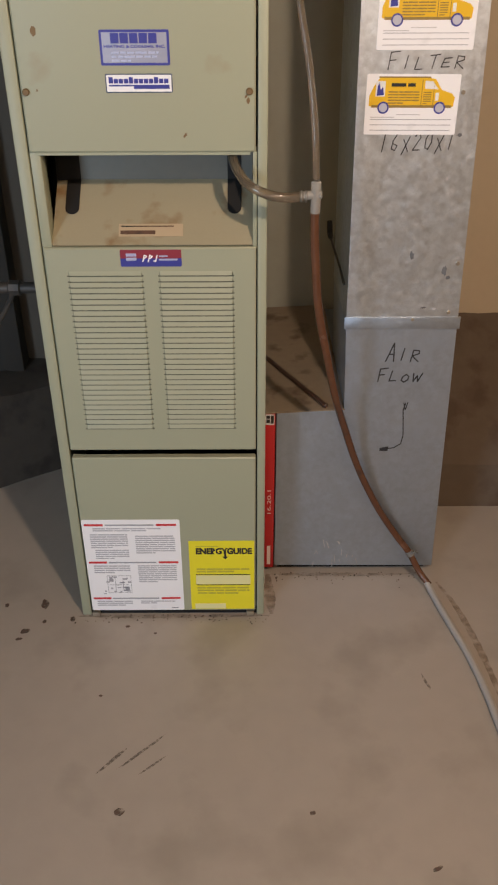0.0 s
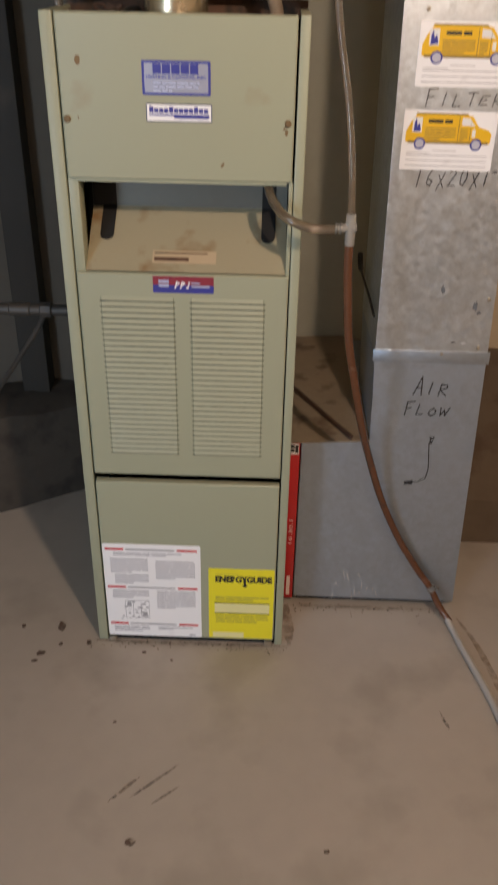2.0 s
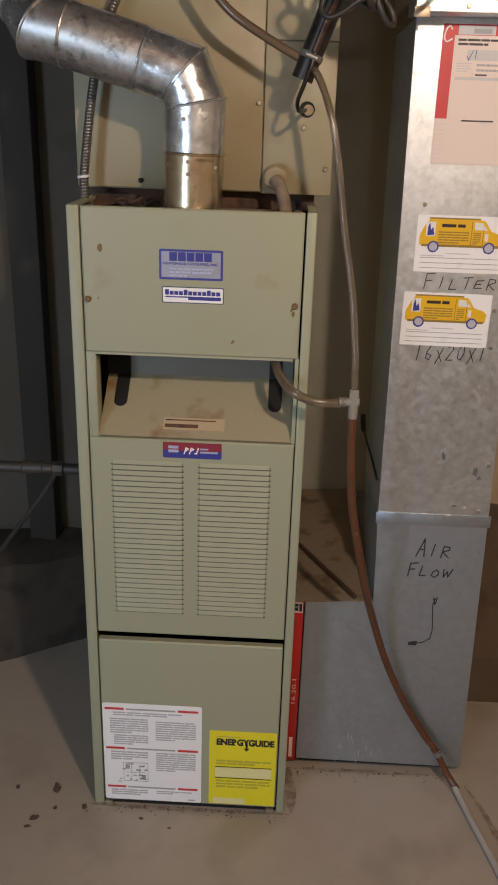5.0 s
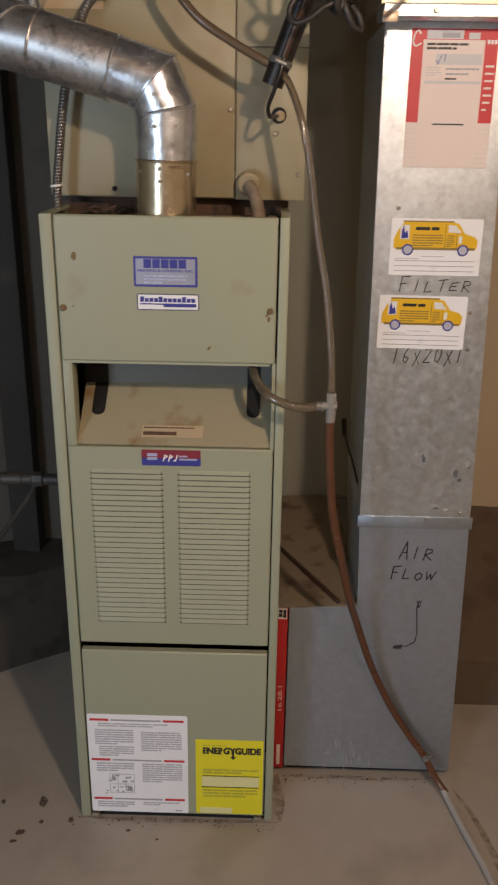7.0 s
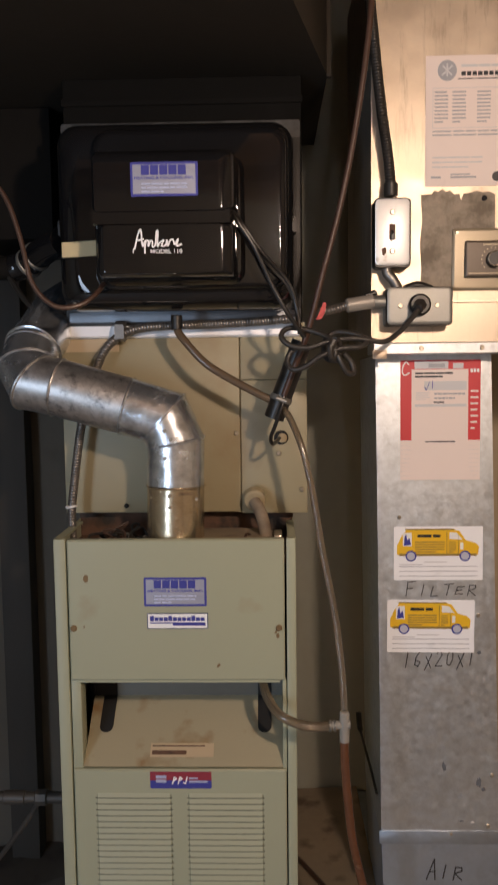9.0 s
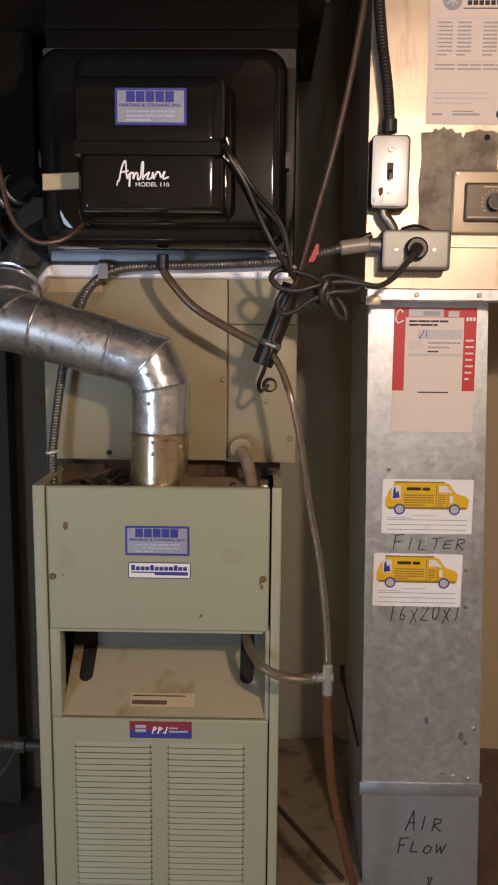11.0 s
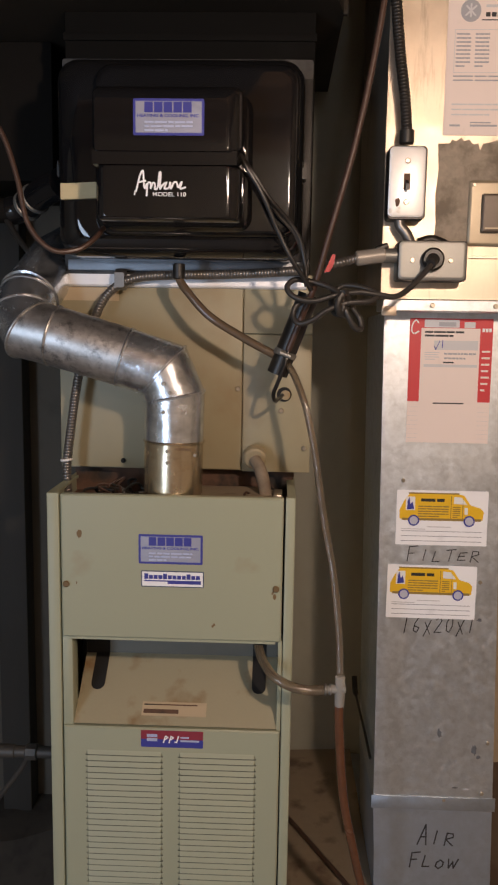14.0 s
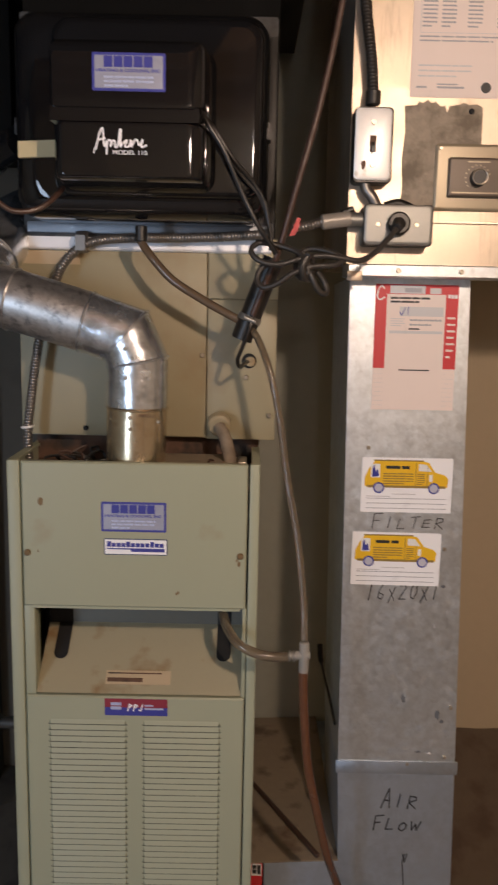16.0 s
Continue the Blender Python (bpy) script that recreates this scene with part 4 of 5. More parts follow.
def sheet_leg(z0, xa0, xb0, z1, xa1, xb1, y0, y1, mat, name, label=""):
    """A four-sided duct leg whose sides lean a little."""
    bm = bmesh.new()
    lo = [bm.verts.new(p) for p in ((xa0, y0, z0), (xb0, y0, z0), (xb0, y1, z0), (xa0, y1, z0))]
    hi = [bm.verts.new(p) for p in ((xa1, y0, z1), (xb1, y0, z1), (xb1, y1, z1), (xa1, y1, z1))]
    bm.faces.new(lo)
    bm.faces.new(hi)
    for k in range(4):
        bm.faces.new((lo[k], lo[(k + 1) % 4], hi[(k + 1) % 4], hi[k]))
    bmesh.ops.bevel(bm, geom=list(bm.edges), offset=0.0015, segments=2, affect="EDGES")
    return part(name, bm, mat, ret, label)


# the drop leans back by a degree and a half towards its top
LEAN = Matrix.Translation((0, RY, 0.612)) @ pose(0, 0, 0, -1.5) @ Matrix.Translation((0, -RY, -0.612))
drop = sheet_leg(0.612, 0.541, 0.7515, 1.478, 0.5305, 0.7295, RY, 0.40, GALV_DROP, "drop_leg", "straight galvanised drop")
drop.matrix_local = LEAN
# boot: an L seen from the front, turning into the filter slot
bm = prism([(0.413, 0.020), (0.7695, 0.018), (0.7515, 0.612), (0.541, 0.612), (0.549, 0.4255), (0.413, 0.4185)], RY + 0.001, 0.40)
bmesh.ops.bevel(bm, geom=list(bm.edges), offset=0.0015, segments=2, affect="EDGES")
boot = part("filter_boot", bm, GALV, ret, "galvanised boot with handwritten arrow")
part("boot_extension", box(0.413, 0.765, 0.401, 0.665, 0.012, 0.4185), GALV, ret)
part("boot_lid", prism([(0.3885, 0.4180), (0.549, 0.4265), (0.549, 0.4285), (0.3885, 0.4205)], RY - 0.001, 0.668), DUST, ret, "dust-covered top of the boot")
# near-black block paints the shaded gap under the boot
part("boot_gap_shade", box(0.42, 0.755, RY + 0.02, 0.6, 0.0, 0.0225), VOID, ret)
bm = box(0.537, 0.7555, RY - 0.0022, RY + 0.002, 0.603, 0.627, 0.0004)
part("drive_cleat", bm, GALV, ret, "flat joint strip")
sheet_leg(1.497, 0.519, 1.30, 2.19, 0.517, 1.30, RY - 0.014, 0.55, GALV_UP, "upper_box", "wide upper duct box, the bulb's warm light put into its tone")
bm = loft([(RY + 0.05, 0.520, 1.31, 1.4775, 1.498, 0.002), (RY - 0.026, 0.520, 1.31, 1.4775, 1.498, 0.002), (RY - 0.030, 0.522, 1.31, 1.480, 1.496, 0.002)], 3)
part("bottom_flange", bm, GALV_DROP, ret, "folded bottom flange")
for k in range(7):
    x = 0.60 + 0.1 * k
    part("rivet", cyl((x, RY - 0.030, 1.488), (x, RY - 0.0335, 1.488), 0.004, 12, 0.001), SCREW, ret)
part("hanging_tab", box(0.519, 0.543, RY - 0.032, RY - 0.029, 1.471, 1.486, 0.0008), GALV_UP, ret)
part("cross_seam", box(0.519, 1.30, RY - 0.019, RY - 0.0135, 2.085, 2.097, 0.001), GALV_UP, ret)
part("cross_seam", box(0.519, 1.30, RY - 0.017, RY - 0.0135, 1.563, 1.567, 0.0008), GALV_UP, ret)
part("dull_patch", prism([(0.600, 1.588), (0.722, 1.588), (0.7225, 1.690), (0.722, 1.739), (0.712, 1.744), (0.700, 1.7425), (0.692, 1.746), (0.684, 1.743), (0.670, 1.7405), (0.666, 1.731), (0.663, 1.741), (0.655, 1.7395), (0.648, 1.747), (0.641, 1.744), (0.636, 1.750), (0.628, 1.744), (0.622, 1.747), (0.618, 1.741), (0.600, 1.740), (0.6025, 1.70), (0.599, 1.66), (0.6015, 1.62)], RY - 0.0146, RY - 0.0141), GALV_PATCH, ret, "dull bare patch where a label was torn off")
part("patch_screw", cyl((0.704, RY - 0.0146, 1.733), (0.704, RY - 0.018, 1.733), 0.0045, 12, 0.001), VOID, ret)
for x, z in ((0.731, 0.636), (0.665, 0.622), (0.572, 1.195), (0.71, 1.02), (0.737, 0.73)):
    part("duct_screw", cyl((x, RY + 0.001, z), (x, RY - 0.003, z), 0.0035, 10, 0.0008), SCREW, ret).matrix_local = LEAN

# marker writing on the duct
HAND = {
    "F": [[(0, 1), (0.02, 0)], [(0, 0.98), (0.85, 1.05)], [(0.02, 0.52), (0.6, 0.56)]],
    "I": [[(0.4, 1), (0.36, 0)]],
    "L": [[(0.1, 1), (0.02, 0.02), (0.75, 0.05)]],
    "T": [[(0, 0.95), (0.95, 1.04)], [(0.5, 1), (0.44, 0)]],
    "E": [[(0.8, 1), (0.12, 0.92), (0.02, 0.05), (0.82, 0.08)], [(0.06, 0.5), (0.65, 0.55)]],
    "R": [[(0.08, 0), (0.1, 1), (0.7, 0.95), (0.78, 0.7), (0.12, 0.5), (0.9, 0)]],
    "A": [[(0, 0), (0.55, 1.05), (0.85, 0)], [(0.2, 0.4), (0.78, 0.42)]],
    "O": [[(0.45, 1), (0.1, 0.7), (0.08, 0.25), (0.45, 0), (0.8, 0.3), (0.78, 0.75), (0.45, 1)]],
    "W": [[(0, 0.95), (0.22, 0), (0.5, 0.7), (0.72, 0), (1.0, 1)]],
    "1": [[(0.45, 1), (0.35, 0)]],
    "6": [[(0.65, 1), (0.2, 0.55), (0.15, 0.1), (0.55, 0), (0.75, 0.28), (0.2, 0.4)]],
    "x": [[(0.1, 0.7), (0.8, 0)], [(0.75, 0.85), (0.1, -0.15)]],
    "2": [[(0.1, 0.8), (0.45, 1), (0.75, 0.75), (0.05, 0.03), (0.85, 0.05)]],
    "0": [[(0.45, 1), (0.1, 0.6), (0.15, 0.1), (0.5, 0), (0.8, 0.4), (0.7, 0.9), (0.45, 1)]],
}


def handwriting(words, x, z, height, width, y, name, rise=0.0, pen=0.0017, sizes=None):
    pitch, lines = width / len(words), []
    for i, ch in enumerate(words):
        lines += [[(x + pitch * (i + 0.78 * u + 0.18 * w), z + rise * i + height * ((sizes[i] if sizes else 1) * w + 0.06 * math.sin(i * 2.1))) for u, w in s] for s in HAND[ch]]
    return part(name, strokes(lines, pen, y), MARKER, ret, "black marker handwriting")


w1 = handwriting("FILTER", 0.5835, 1.0545, 0.0225, 0.128, RY, "written_filter", 0.0004, 0.0016, (1.15, 0.85, 0.8, 0.9, 0.65, 0.85))
w2 = handwriting("16x20x1", 0.578, 0.926, 0.029, 0.132, RY, "written_size", 0.0006)
w1.matrix_local = w2.matrix_local = LEAN
handwriting("AIR", 0.622, 0.5335, 0.034, 0.070, RY + 0.001, "written_air", 0.0006, 0.0024, (1.1, 0.75, 0.72))
handwriting("FLOW", 0.610, 0.489, 0.026, 0.088, RY + 0.001, "written_flow", 0.0002, 0.0024, (1.1, 0.85, 0.65, 0.7))
bm = strokes([[(0.6705, 0.441), (0.6665, 0.425), (0.6690, 0.400), (0.6720, 0.365), (0.6690, 0.345), (0.655, 0.335), (0.632, 0.3315)], [(0.6665, 0.441), (0.6705, 0.425), (0.6745, 0.442)]], 0.0021, RY + 0.001)
strokes([[(0.629, 0.3325), (0.643, 0.3355)], [(0.628, 0.330), (0.642, 0.330)]], 0.005, RY + 0.001, bm=bm)
part("written_arrow", bm, MARKER, ret, "black marker arrow")
# white scratches low on the boot
sc = [[(x, z), (x + RNG.uniform(-0.006, 0.006), z - RNG.uniform(0.006, 0.022))] for x, z in ((RNG.uniform(0.50, 0.60), RNG.uniform(0.03, 0.10)) for _ in range(26))]
for s in sc[:14]:
    part("scuff", strokes([s], 0.0014, RY + 0.001), GREY_PALE, ret)

# smudges and solder-like dabs on the drop
for x, z, w, h, mat in ((0.714, 0.716, 0.012, 0.024, SMUDGE), (0.722, 0.704, 0.008, 0.012, SMUDGE), (0.683, 0.645, 0.012, 0.004, SMUDGE), (0.703, 0.643, 0.010, 0.004, GREY_PALE), (0.712, 0.953, 0.010, 0.007, SMUDGE), (0.700, 0.880, 0.004, 0.008, GREY_PALE), (0.722, 0.905, 0.003, 0.007, GREY_PALE), (0.652, 0.745, 0.010, 0.020, SMUDGE)):
    poly = [(x + w / 2 * math.cos(a) * RNG.uniform(0.45, 1.1), z + h / 2 * math.sin(a) * RNG.uniform(0.45, 1.1)) for a in (2 * math.pi * k / 11 for k in range(11))]
    part("smudge", prism(poly, RY - 0.0004, RY), mat, ret).matrix_local = LEAN

# ---- air filter in its slot ----
filt = thing("air_filter", "red cardboard edged air filter standing in the furnace side slot", "filter")
part("frame_edge", box(0.3885, 0.4105, RY + 0.003, RY + 0.48, 0.013, 0.4165, 0.001), RED_BOX, filt)
part("end_label", bars([(0.3905, 0.4085, 0.390, 0.4145)], RY + 0.003), WHITE, filt)
part("logo_block", bars([(0.392, 0.3995, 0.395, 0.403), (0.392, 0.3995, 0.4045, 0.412), (0.401, 0.407, 0.3935, 0.412)], RY + 0.0026), INK, filt)
lettering("size_words", "16.20.1", 0.4035, RY + 0.0022, 0.165, 0.008, 0.062, PINKISH, filt, turn=90)
part("small_print", bars([(0.396, 0.4035, 0.022, 0.075)], RY + 0.003), PINKISH, filt)

# ---- papers on the duct ----
VAN = [(0.0, 0.12), (0.0, 0.42), (0.05, 0.72), (0.11, 0.95), (0.30, 1.0), (0.66, 0.98), (0.76, 0.92), (0.84, 0.60), (0.96, 0.50), (1.0, 0.38), (0.99, 0.10), (0.92, 0.06), (0.06, 0.06)]


def van_card(x0, x1, z0, z1, y, lean):
    card = thing("service_sticker", "white service sticker printed with a yellow van, on the duct", "sticker", "van stickers")
    w, h = x1 - x0, z1 - z0
    part("card", prism(outline(0, w, 0, h, 0.002, 3), -0.0006, 0), WHITE_GLOSS, card)
    vx, vz, vw, vh = 0.035 * w, 0.42 * h, 0.92 * w, 0.54 * h
    part("van_print", prism([(vx + u * vw, vz + t * vh) for u, t in VAN], -0.001, -0.0006), VAN_YELLOW, card)
    part("van_shade", bars([(vx + 0.03 * vw, vx + 0.97 * vw, vz + 0.06 * vh, vz + 0.14 * vh), (vx + 0.10 * vw, vx + 0.70 * vw, vz + 0.955 * vh, vz + 1.0 * vh), (vx + 0.605 * vw, vx + 0.613 * vw, vz + 0.1 * vh, vz + 0.9 * vh), (vx + 0.745 * vw, vx + 0.752 * vw, vz + 0.1 * vh, vz + 0.8 * vh)], -0.001), VAN_SHADE, card)
    part("van_window", prism([(vx + u * vw, vz + t * vh) for u, t in ((0.64, 0.64), (0.64, 0.88), (0.73, 0.86), (0.80, 0.62))], -0.0014, -0.001), WHITE, card)
    part("emblem", bars([(vx + 0.07 * vw, vx + 0.18 * vw, vz + 0.40 * vh, vz + 0.86 * vh)], -0.001), WHITE, card)
    part("door_notice", bars([(vx + 0.77 * vw, vx + 0.81 * vw, vz + 0.28 * vh, vz + 0.52 * vh)], -0.001), WHITE, card)
    part("emblem_mark", prism([(vx + u * vw, vz + t * vh) for u, t in ((0.085, 0.42), (0.09, 0.7), (0.11, 0.84), (0.125, 0.6), (0.15, 0.7), (0.17, 0.45))], -0.0018, -0.0014), BLUE, card)
    part("logo_block", bars([(vx + 0.25 * vw, vx + 0.42 * vw, vz + 0.70 * vh, vz + 0.80 * vh), (vx + 0.44 * vw, vx + 0.53 * vw, vz + 0.70 * vh, vz + 0.80 * vh)], -0.001), INK, card)
    part("small_print", text_bars(vx + 0.22 * vw, vx + 0.58 * vw, vz + 0.16 * vh, vz + 0.58 * vh, 5, -0.001, RNG, 0.45, 4), VAN_SHADE, card)
    part("small_print", text_bars(vx + 0.63 * vw, vx + 0.72 * vw, vz + 0.16 * vh, vz + 0.56 * vh, 6, -0.001, RNG, 0.45, 2), VAN_SHADE, card)
    for u in (0.17, 0.83):
        cx, cz, r = vx + u * vw, vz + 0.06 * vh, 0.062 * w
        part("wheel_tyre", prism([(cx + r * math.cos(a), cz + r * math.sin(a)) for a in (2 * math.pi * k / 20 for k in range(20))], -0.0018, -0.001), BLUE, card)
        part("wheel_hub", prism([(cx + 0.74 * r * math.cos(a), cz + 0.74 * r * math.sin(a)) for a in (2 * math.pi * k / 16 for k in range(16))], -0.0022, -0.0018), WHEEL_PRINT, card)
    part("ruled_line", bars([(0.06 * w, 0.94 * w, t * h, (t + 0.011) * h) for t in (0.07, 0.16, 0.25)], -0.0006), GREY_PRINT, card)
    part("small_print", bars([(0.06 * w, 0.32 * w, 0.285 * h, 0.30 * h), (0.34 * w, 0.6 * w, 0.33 * h, 0.345 * h)], -0.0006), GREY_PALE, card)
    card.matrix_basis = LEAN @ pose(x0 + 0.002, y, z0, 0, lean, 0)
    return card


van_card(0.5605, 0.7155, 1.0835, 1.1785, RY - 0.0004, 0.0)
van_card(0.5485, 0.7015, 0.9545, 1.0485, RY - 0.0004, 0.4)

form = thing("service_form", "red and white service record form taped to the duct", "paper form")
x0, x1, z0, z1, y = 0.570, 0.7075, 1.2605, 1.4685, RY - 0.0004
part("sheet", box(x0, x1, y - 0.0006, y, z0, z1), PINKISH, form)
part("red_border", bars([(x0, x1, 1.330, z1)], y - 0.0006), RED, form, "red printed border")
part("inner_sheet", bars([(0.589, 0.6865, 1.3285, 1.4525)], y - 0.0010), PINKISH, form)
bar_parts("holder_clip", [(0.594, 0.652, 1.4535, 1.4665), (0.660, 0.678, 1.4535, 1.463)], y - 0.0010, GREY_PALE, form)
part("holder_clip", bars([(0.618, 0.646, 1.4555, 1.4625)], y - 0.0016), GREY_PRINT, form)
part("heading_print", text_bars(0.595, 0.66, 1.437, 1.449, 2, y - 0.0014, RNG, 0.55, 3), INK, form)
bar_parts("grey_band", [(0.611, 0.6835, 1.4165, 1.432), (0.595, 0.6835, 1.388, 1.3925)], y - 0.0014, GREY_PALE, form)
part("tick", strokes([[(0.611, 1.423), (0.614, 1.417), (0.620, 1.431)], [(0.625, 1.432), (0.6245, 1.42)]], 0.0012, y - 0.0019), BLUE, form)
part("small_print", text_bars(0.596, 0.620, 1.399, 1.414, 4, y - 0.0014, RNG, 0.4, 3), GREY_PALE, form)
part("small_print", text_bars(0.628, 0.682, 1.399, 1.414, 2, y - 0.0014, RNG, 0.4, 8), GREY_PRINT, form)
bar_parts("small_print", [(0.627, 0.645, 1.3945, 1.397), (0.613, 0.664, 1.3265, 1.3285)], y - 0.0014, INK, form)
for xa, xb in ((x0 + 0.001, x0 + 0.018), (x1 - 0.02, x1 - 0.002)):
    tagged(part("side_lines", bars([(xa, xb, 1.268 + k * 0.0075, 1.2684 + k * 0.0075) for k in range(8)], y - 0.0006), GREY_PALE, form), kind="stuff")
part("side_print", text_bars(0.6905, 0.704, 1.345, 1.42, 7, y - 0.0010, RNG, 0.3, 2), PINKISH, form)
sw = [(p.x, p.z) for p in spline([(0.584, 0, 1.461), (0.580, 0, 1.4655), (0.575, 0, 1.460), (0.573, 0, 1.449), (0.577, 0, 1.443), (0.585, 0, 1.447)], 5)]
part("script_mark", strokes([sw], 0.0022, y - 0.0010), WHITE, form)
part("script_mark", bars([(0.690 + k * 0.0055, 0.6942 + k * 0.0055, 1.447, 1.453) for k in range(3)], y - 0.0010), WHITE, form)

form.matrix_basis = Matrix.Translation((0.0035, 0, 0)) @ LEAN

inv = thing("invoice_sheet", "white printed invoice taped to the upper duct", "paper form")
x0, x1, z0, z1, y = 0.6065, 0.782, 1.7525, 1.9605, RY - 0.0145
part("sheet", box(x0, x1, y - 0.0006, y, z0, z1), PINKISH, inv)
part("emblem", prism([(0.641 + 0.0155 * math.cos(a), 1.937 + 0.0165 * math.sin(a)) for a in (2 * math.pi * k / 24 for k in range(24))], y - 0.001, y - 0.0006), GREY_PRINT, inv)
part("emblem_mark", strokes([[(0.633, 1.93), (0.649, 1.944)], [(0.634, 1.944), (0.648, 1.93)], [(0.641, 1.928), (0.641, 1.947)]], 0.0025, y - 0.0011), GREY_PALE, inv)
part("heading_print", bars([(0.664 + k * 0.009, 0.671 + k * 0.009, 1.9285, 1.935) for k in range(10)] + [(0.658, 0.77, 1.923, 1.9245)], y - 0.0006), INK, inv)
part("heading_print", text_bars(0.664, 0.765, 1.940, 1.948, 1, y - 0.0006, RNG, 0.5, 4), GREY_PALE, inv)
part("table_rule", bars([(0.618, 0.776, z, z + 0.0008) for z in (1.909, 1.846)] + [(x, x + 0.0008, 1.846, 1.909) for x in (0.618, 0.775)], y - 0.0006), GREY_PALE, inv)
for x in (0.621, 0.650, 0.690, 0.735):
    part("small_print", text_bars(x, x + 0.022, 1.853, 1.906, 9, y - 0.0006, RNG, 0.4, 3), GREY_PRINT, inv)
part("small_print", text_bars(0.618, 0.77, 1.832, 1.844, 2, y - 0.0006, RNG, 0.35, 5), GREY_PRINT, inv)
part("small_print", text_bars(0.618, 0.70, 1.78, 1.803, 3, y - 0.0006, RNG, 0.3, 4), GREY_PALE, inv)
part("small_print", bars([(0.616, 0.632, 1.766, 1.769), (0.648, 0.69, 1.766, 1.769), (0.648, 0.68, 1.771, 1.773)], y - 0.0006), GREY_PRINT, inv)
part("stamp", prism([(0.724 + 0.008 * math.cos(a), 1.768 + 0.008 * math.sin(a)) for a in (2 * math.pi * k / 16 for k in range(16))], y - 0.001, y - 0.0006), INK, inv)

# ---- electrical boxes ----
UY = RY - 0.014
swb = thing("light_switch", "surface switch box with a scratched metal cover", "switch")
part("box", loft([(UY, 0.5195, 0.5785, 1.6185, 1.7295, 0.007), (UY - 0.035, 0.5195, 0.5785, 1.6185, 1.7295, 0.007), (UY - 0.0365, 0.5205, 0.5775, 1.6195, 1.7285, 0.007)], 4), CONDUIT_DARK, swb)
part("cover", loft([(UY - 0.036, 0.5205, 0.5755, 1.6225, 1.7275, 0.007), (UY - 0.0385, 0.5205, 0.5755, 1.6225, 1.7275, 0.007), (UY - 0.0395, 0.523, 0.573, 1.625, 1.725, 0.006)], 4), PLATE, swb, "pale metal cover plate with worn paint")
part("toggle_slot", bars([(0.5430, 0.5530, 1.6630, 1.6875)], UY - 0.0395), RUSTY, swb)
part("toggle", loft([(UY - 0.038, 0.5450, 0.5510, 1.665, 1.679, 0.002), (UY - 0.050, 0.5455, 0.5505, 1.661, 1.671, 0.002)], 3), BLACK_RUBBER, swb)
for z in (1.7065, 1.6445):
    part("cover_screw", cyl((0.548, UY - 0.0395, z), (0.548, UY - 0.042, z), 0.0042, 14, 0.001), SCREW, swb)
part("worn_spot", prism([(0.535 + 0.005 * math.cos(a) * RNG.uniform(0.6, 1.1), 1.645 + 0.0075 * math.sin(a) * RNG.uniform(0.6, 1.1)) for a in (2 * math.pi * k / 11 for k in range(11))], UY - 0.0398, UY - 0.0395), RUSTY, swb)
outb = thing("outlet_box", "steel outlet box with a black cord plugged in", "outlet")
part("box", loft([(UY, 0.5385, 0.6455, 1.5245, 1.5865, 0.006), (UY - 0.041, 0.5385, 0.6455, 1.5245, 1.5865, 0.006), (UY - 0.043, 0.5395, 0.6445, 1.5255, 1.5855, 0.006)], 4), CONDUIT_DARK, outb)
part("cover", loft([(UY - 0.042, 0.5395, 0.6435, 1.527, 1.5855, 0.007), (UY - 0.0445, 0.5395, 0.6435, 1.527, 1.5855, 0.007), (UY - 0.0455, 0.542, 0.641, 1.5295, 1.583, 0.006)], 4), STEEL, outb, "brushed steel cover plate")
for x in (0.5605, 0.6195):
    part("cover_screw", cyl((x, UY - 0.0455, 1.5565), (x, UY - 0.0475, 1.5565), 0.0038, 12, 0.0008), SCREW, outb)
plug = thing("power_plug", "round black plug in the steel outlet", "plug")
part("plug_face", cyl((0.5905, UY - 0.0455, 1.5575), (0.5905, UY - 0.060, 1.5575), 0.0175, 28, 0.003), BLACK_RUBBER, plug)
part("plug_body", cyl((0.5905, UY - 0.058, 1.5575), (0.583, UY - 0.082, 1.548), 0.010, 18, 0.002, 0.0075), BLACK_RUBBER, plug)
hst = thing("humidistat", "bronze coloured humidity control with a round dial", "humidistat")
part("plate", loft([(UY, 0.652, 0.792, 1.583, 1.684, 0.003), (UY - 0.004, 0.652, 0.792, 1.583, 1.684, 0.003), (UY - 0.006, 0.655, 0.789, 1.586, 1.681, 0.003)], 3), BRONZE, hst)
part("dial_panel", loft([(UY - 0.006, 0.6715, 0.772, 1.6035, 1.6625, 0.002), (UY - 0.014, 0.6715, 0.772, 1.6035, 1.6625, 0.002), (UY - 0.0155, 0.6735, 0.770, 1.6055, 1.6605, 0.002)], 3), DIAL, hst, "dark rectangular dial plate")
part("knob", cyl((0.7165, UY - 0.0155, 1.632), (0.7165, UY - 0.030, 1.632), 0.0125, 28, 0.002), BLACK_RUBBER, hst)
bm = bmesh.new()
ring = [Vector((0.7165 + 0.0115 * math.cos(a), UY - 0.0302, 1.632 + 0.0115 * math.sin(a))) for a in (2 * math.pi * k / 28 for k in range(29))]
part("knob_rim", sweep(ring, 0.0011, 8, bm), SCREW, hst)
part("dial_scale", bars([(0.7165 + 0.019 * math.cos(a) - 0.001, 0.7165 + 0.019 * math.cos(a) + 0.001, 1.632 + 0.019 * math.sin(a) - 0.001, 1.632 + 0.019 * math.sin(a) + 0.001) for a in (radians(20 + 20 * k) for k in range(11))] + [(0.6765, 0.768, 1.6085, 1.6105), (0.70, 0.734, 1.655, 1.657)], UY - 0.0155), BRONZE, hst)
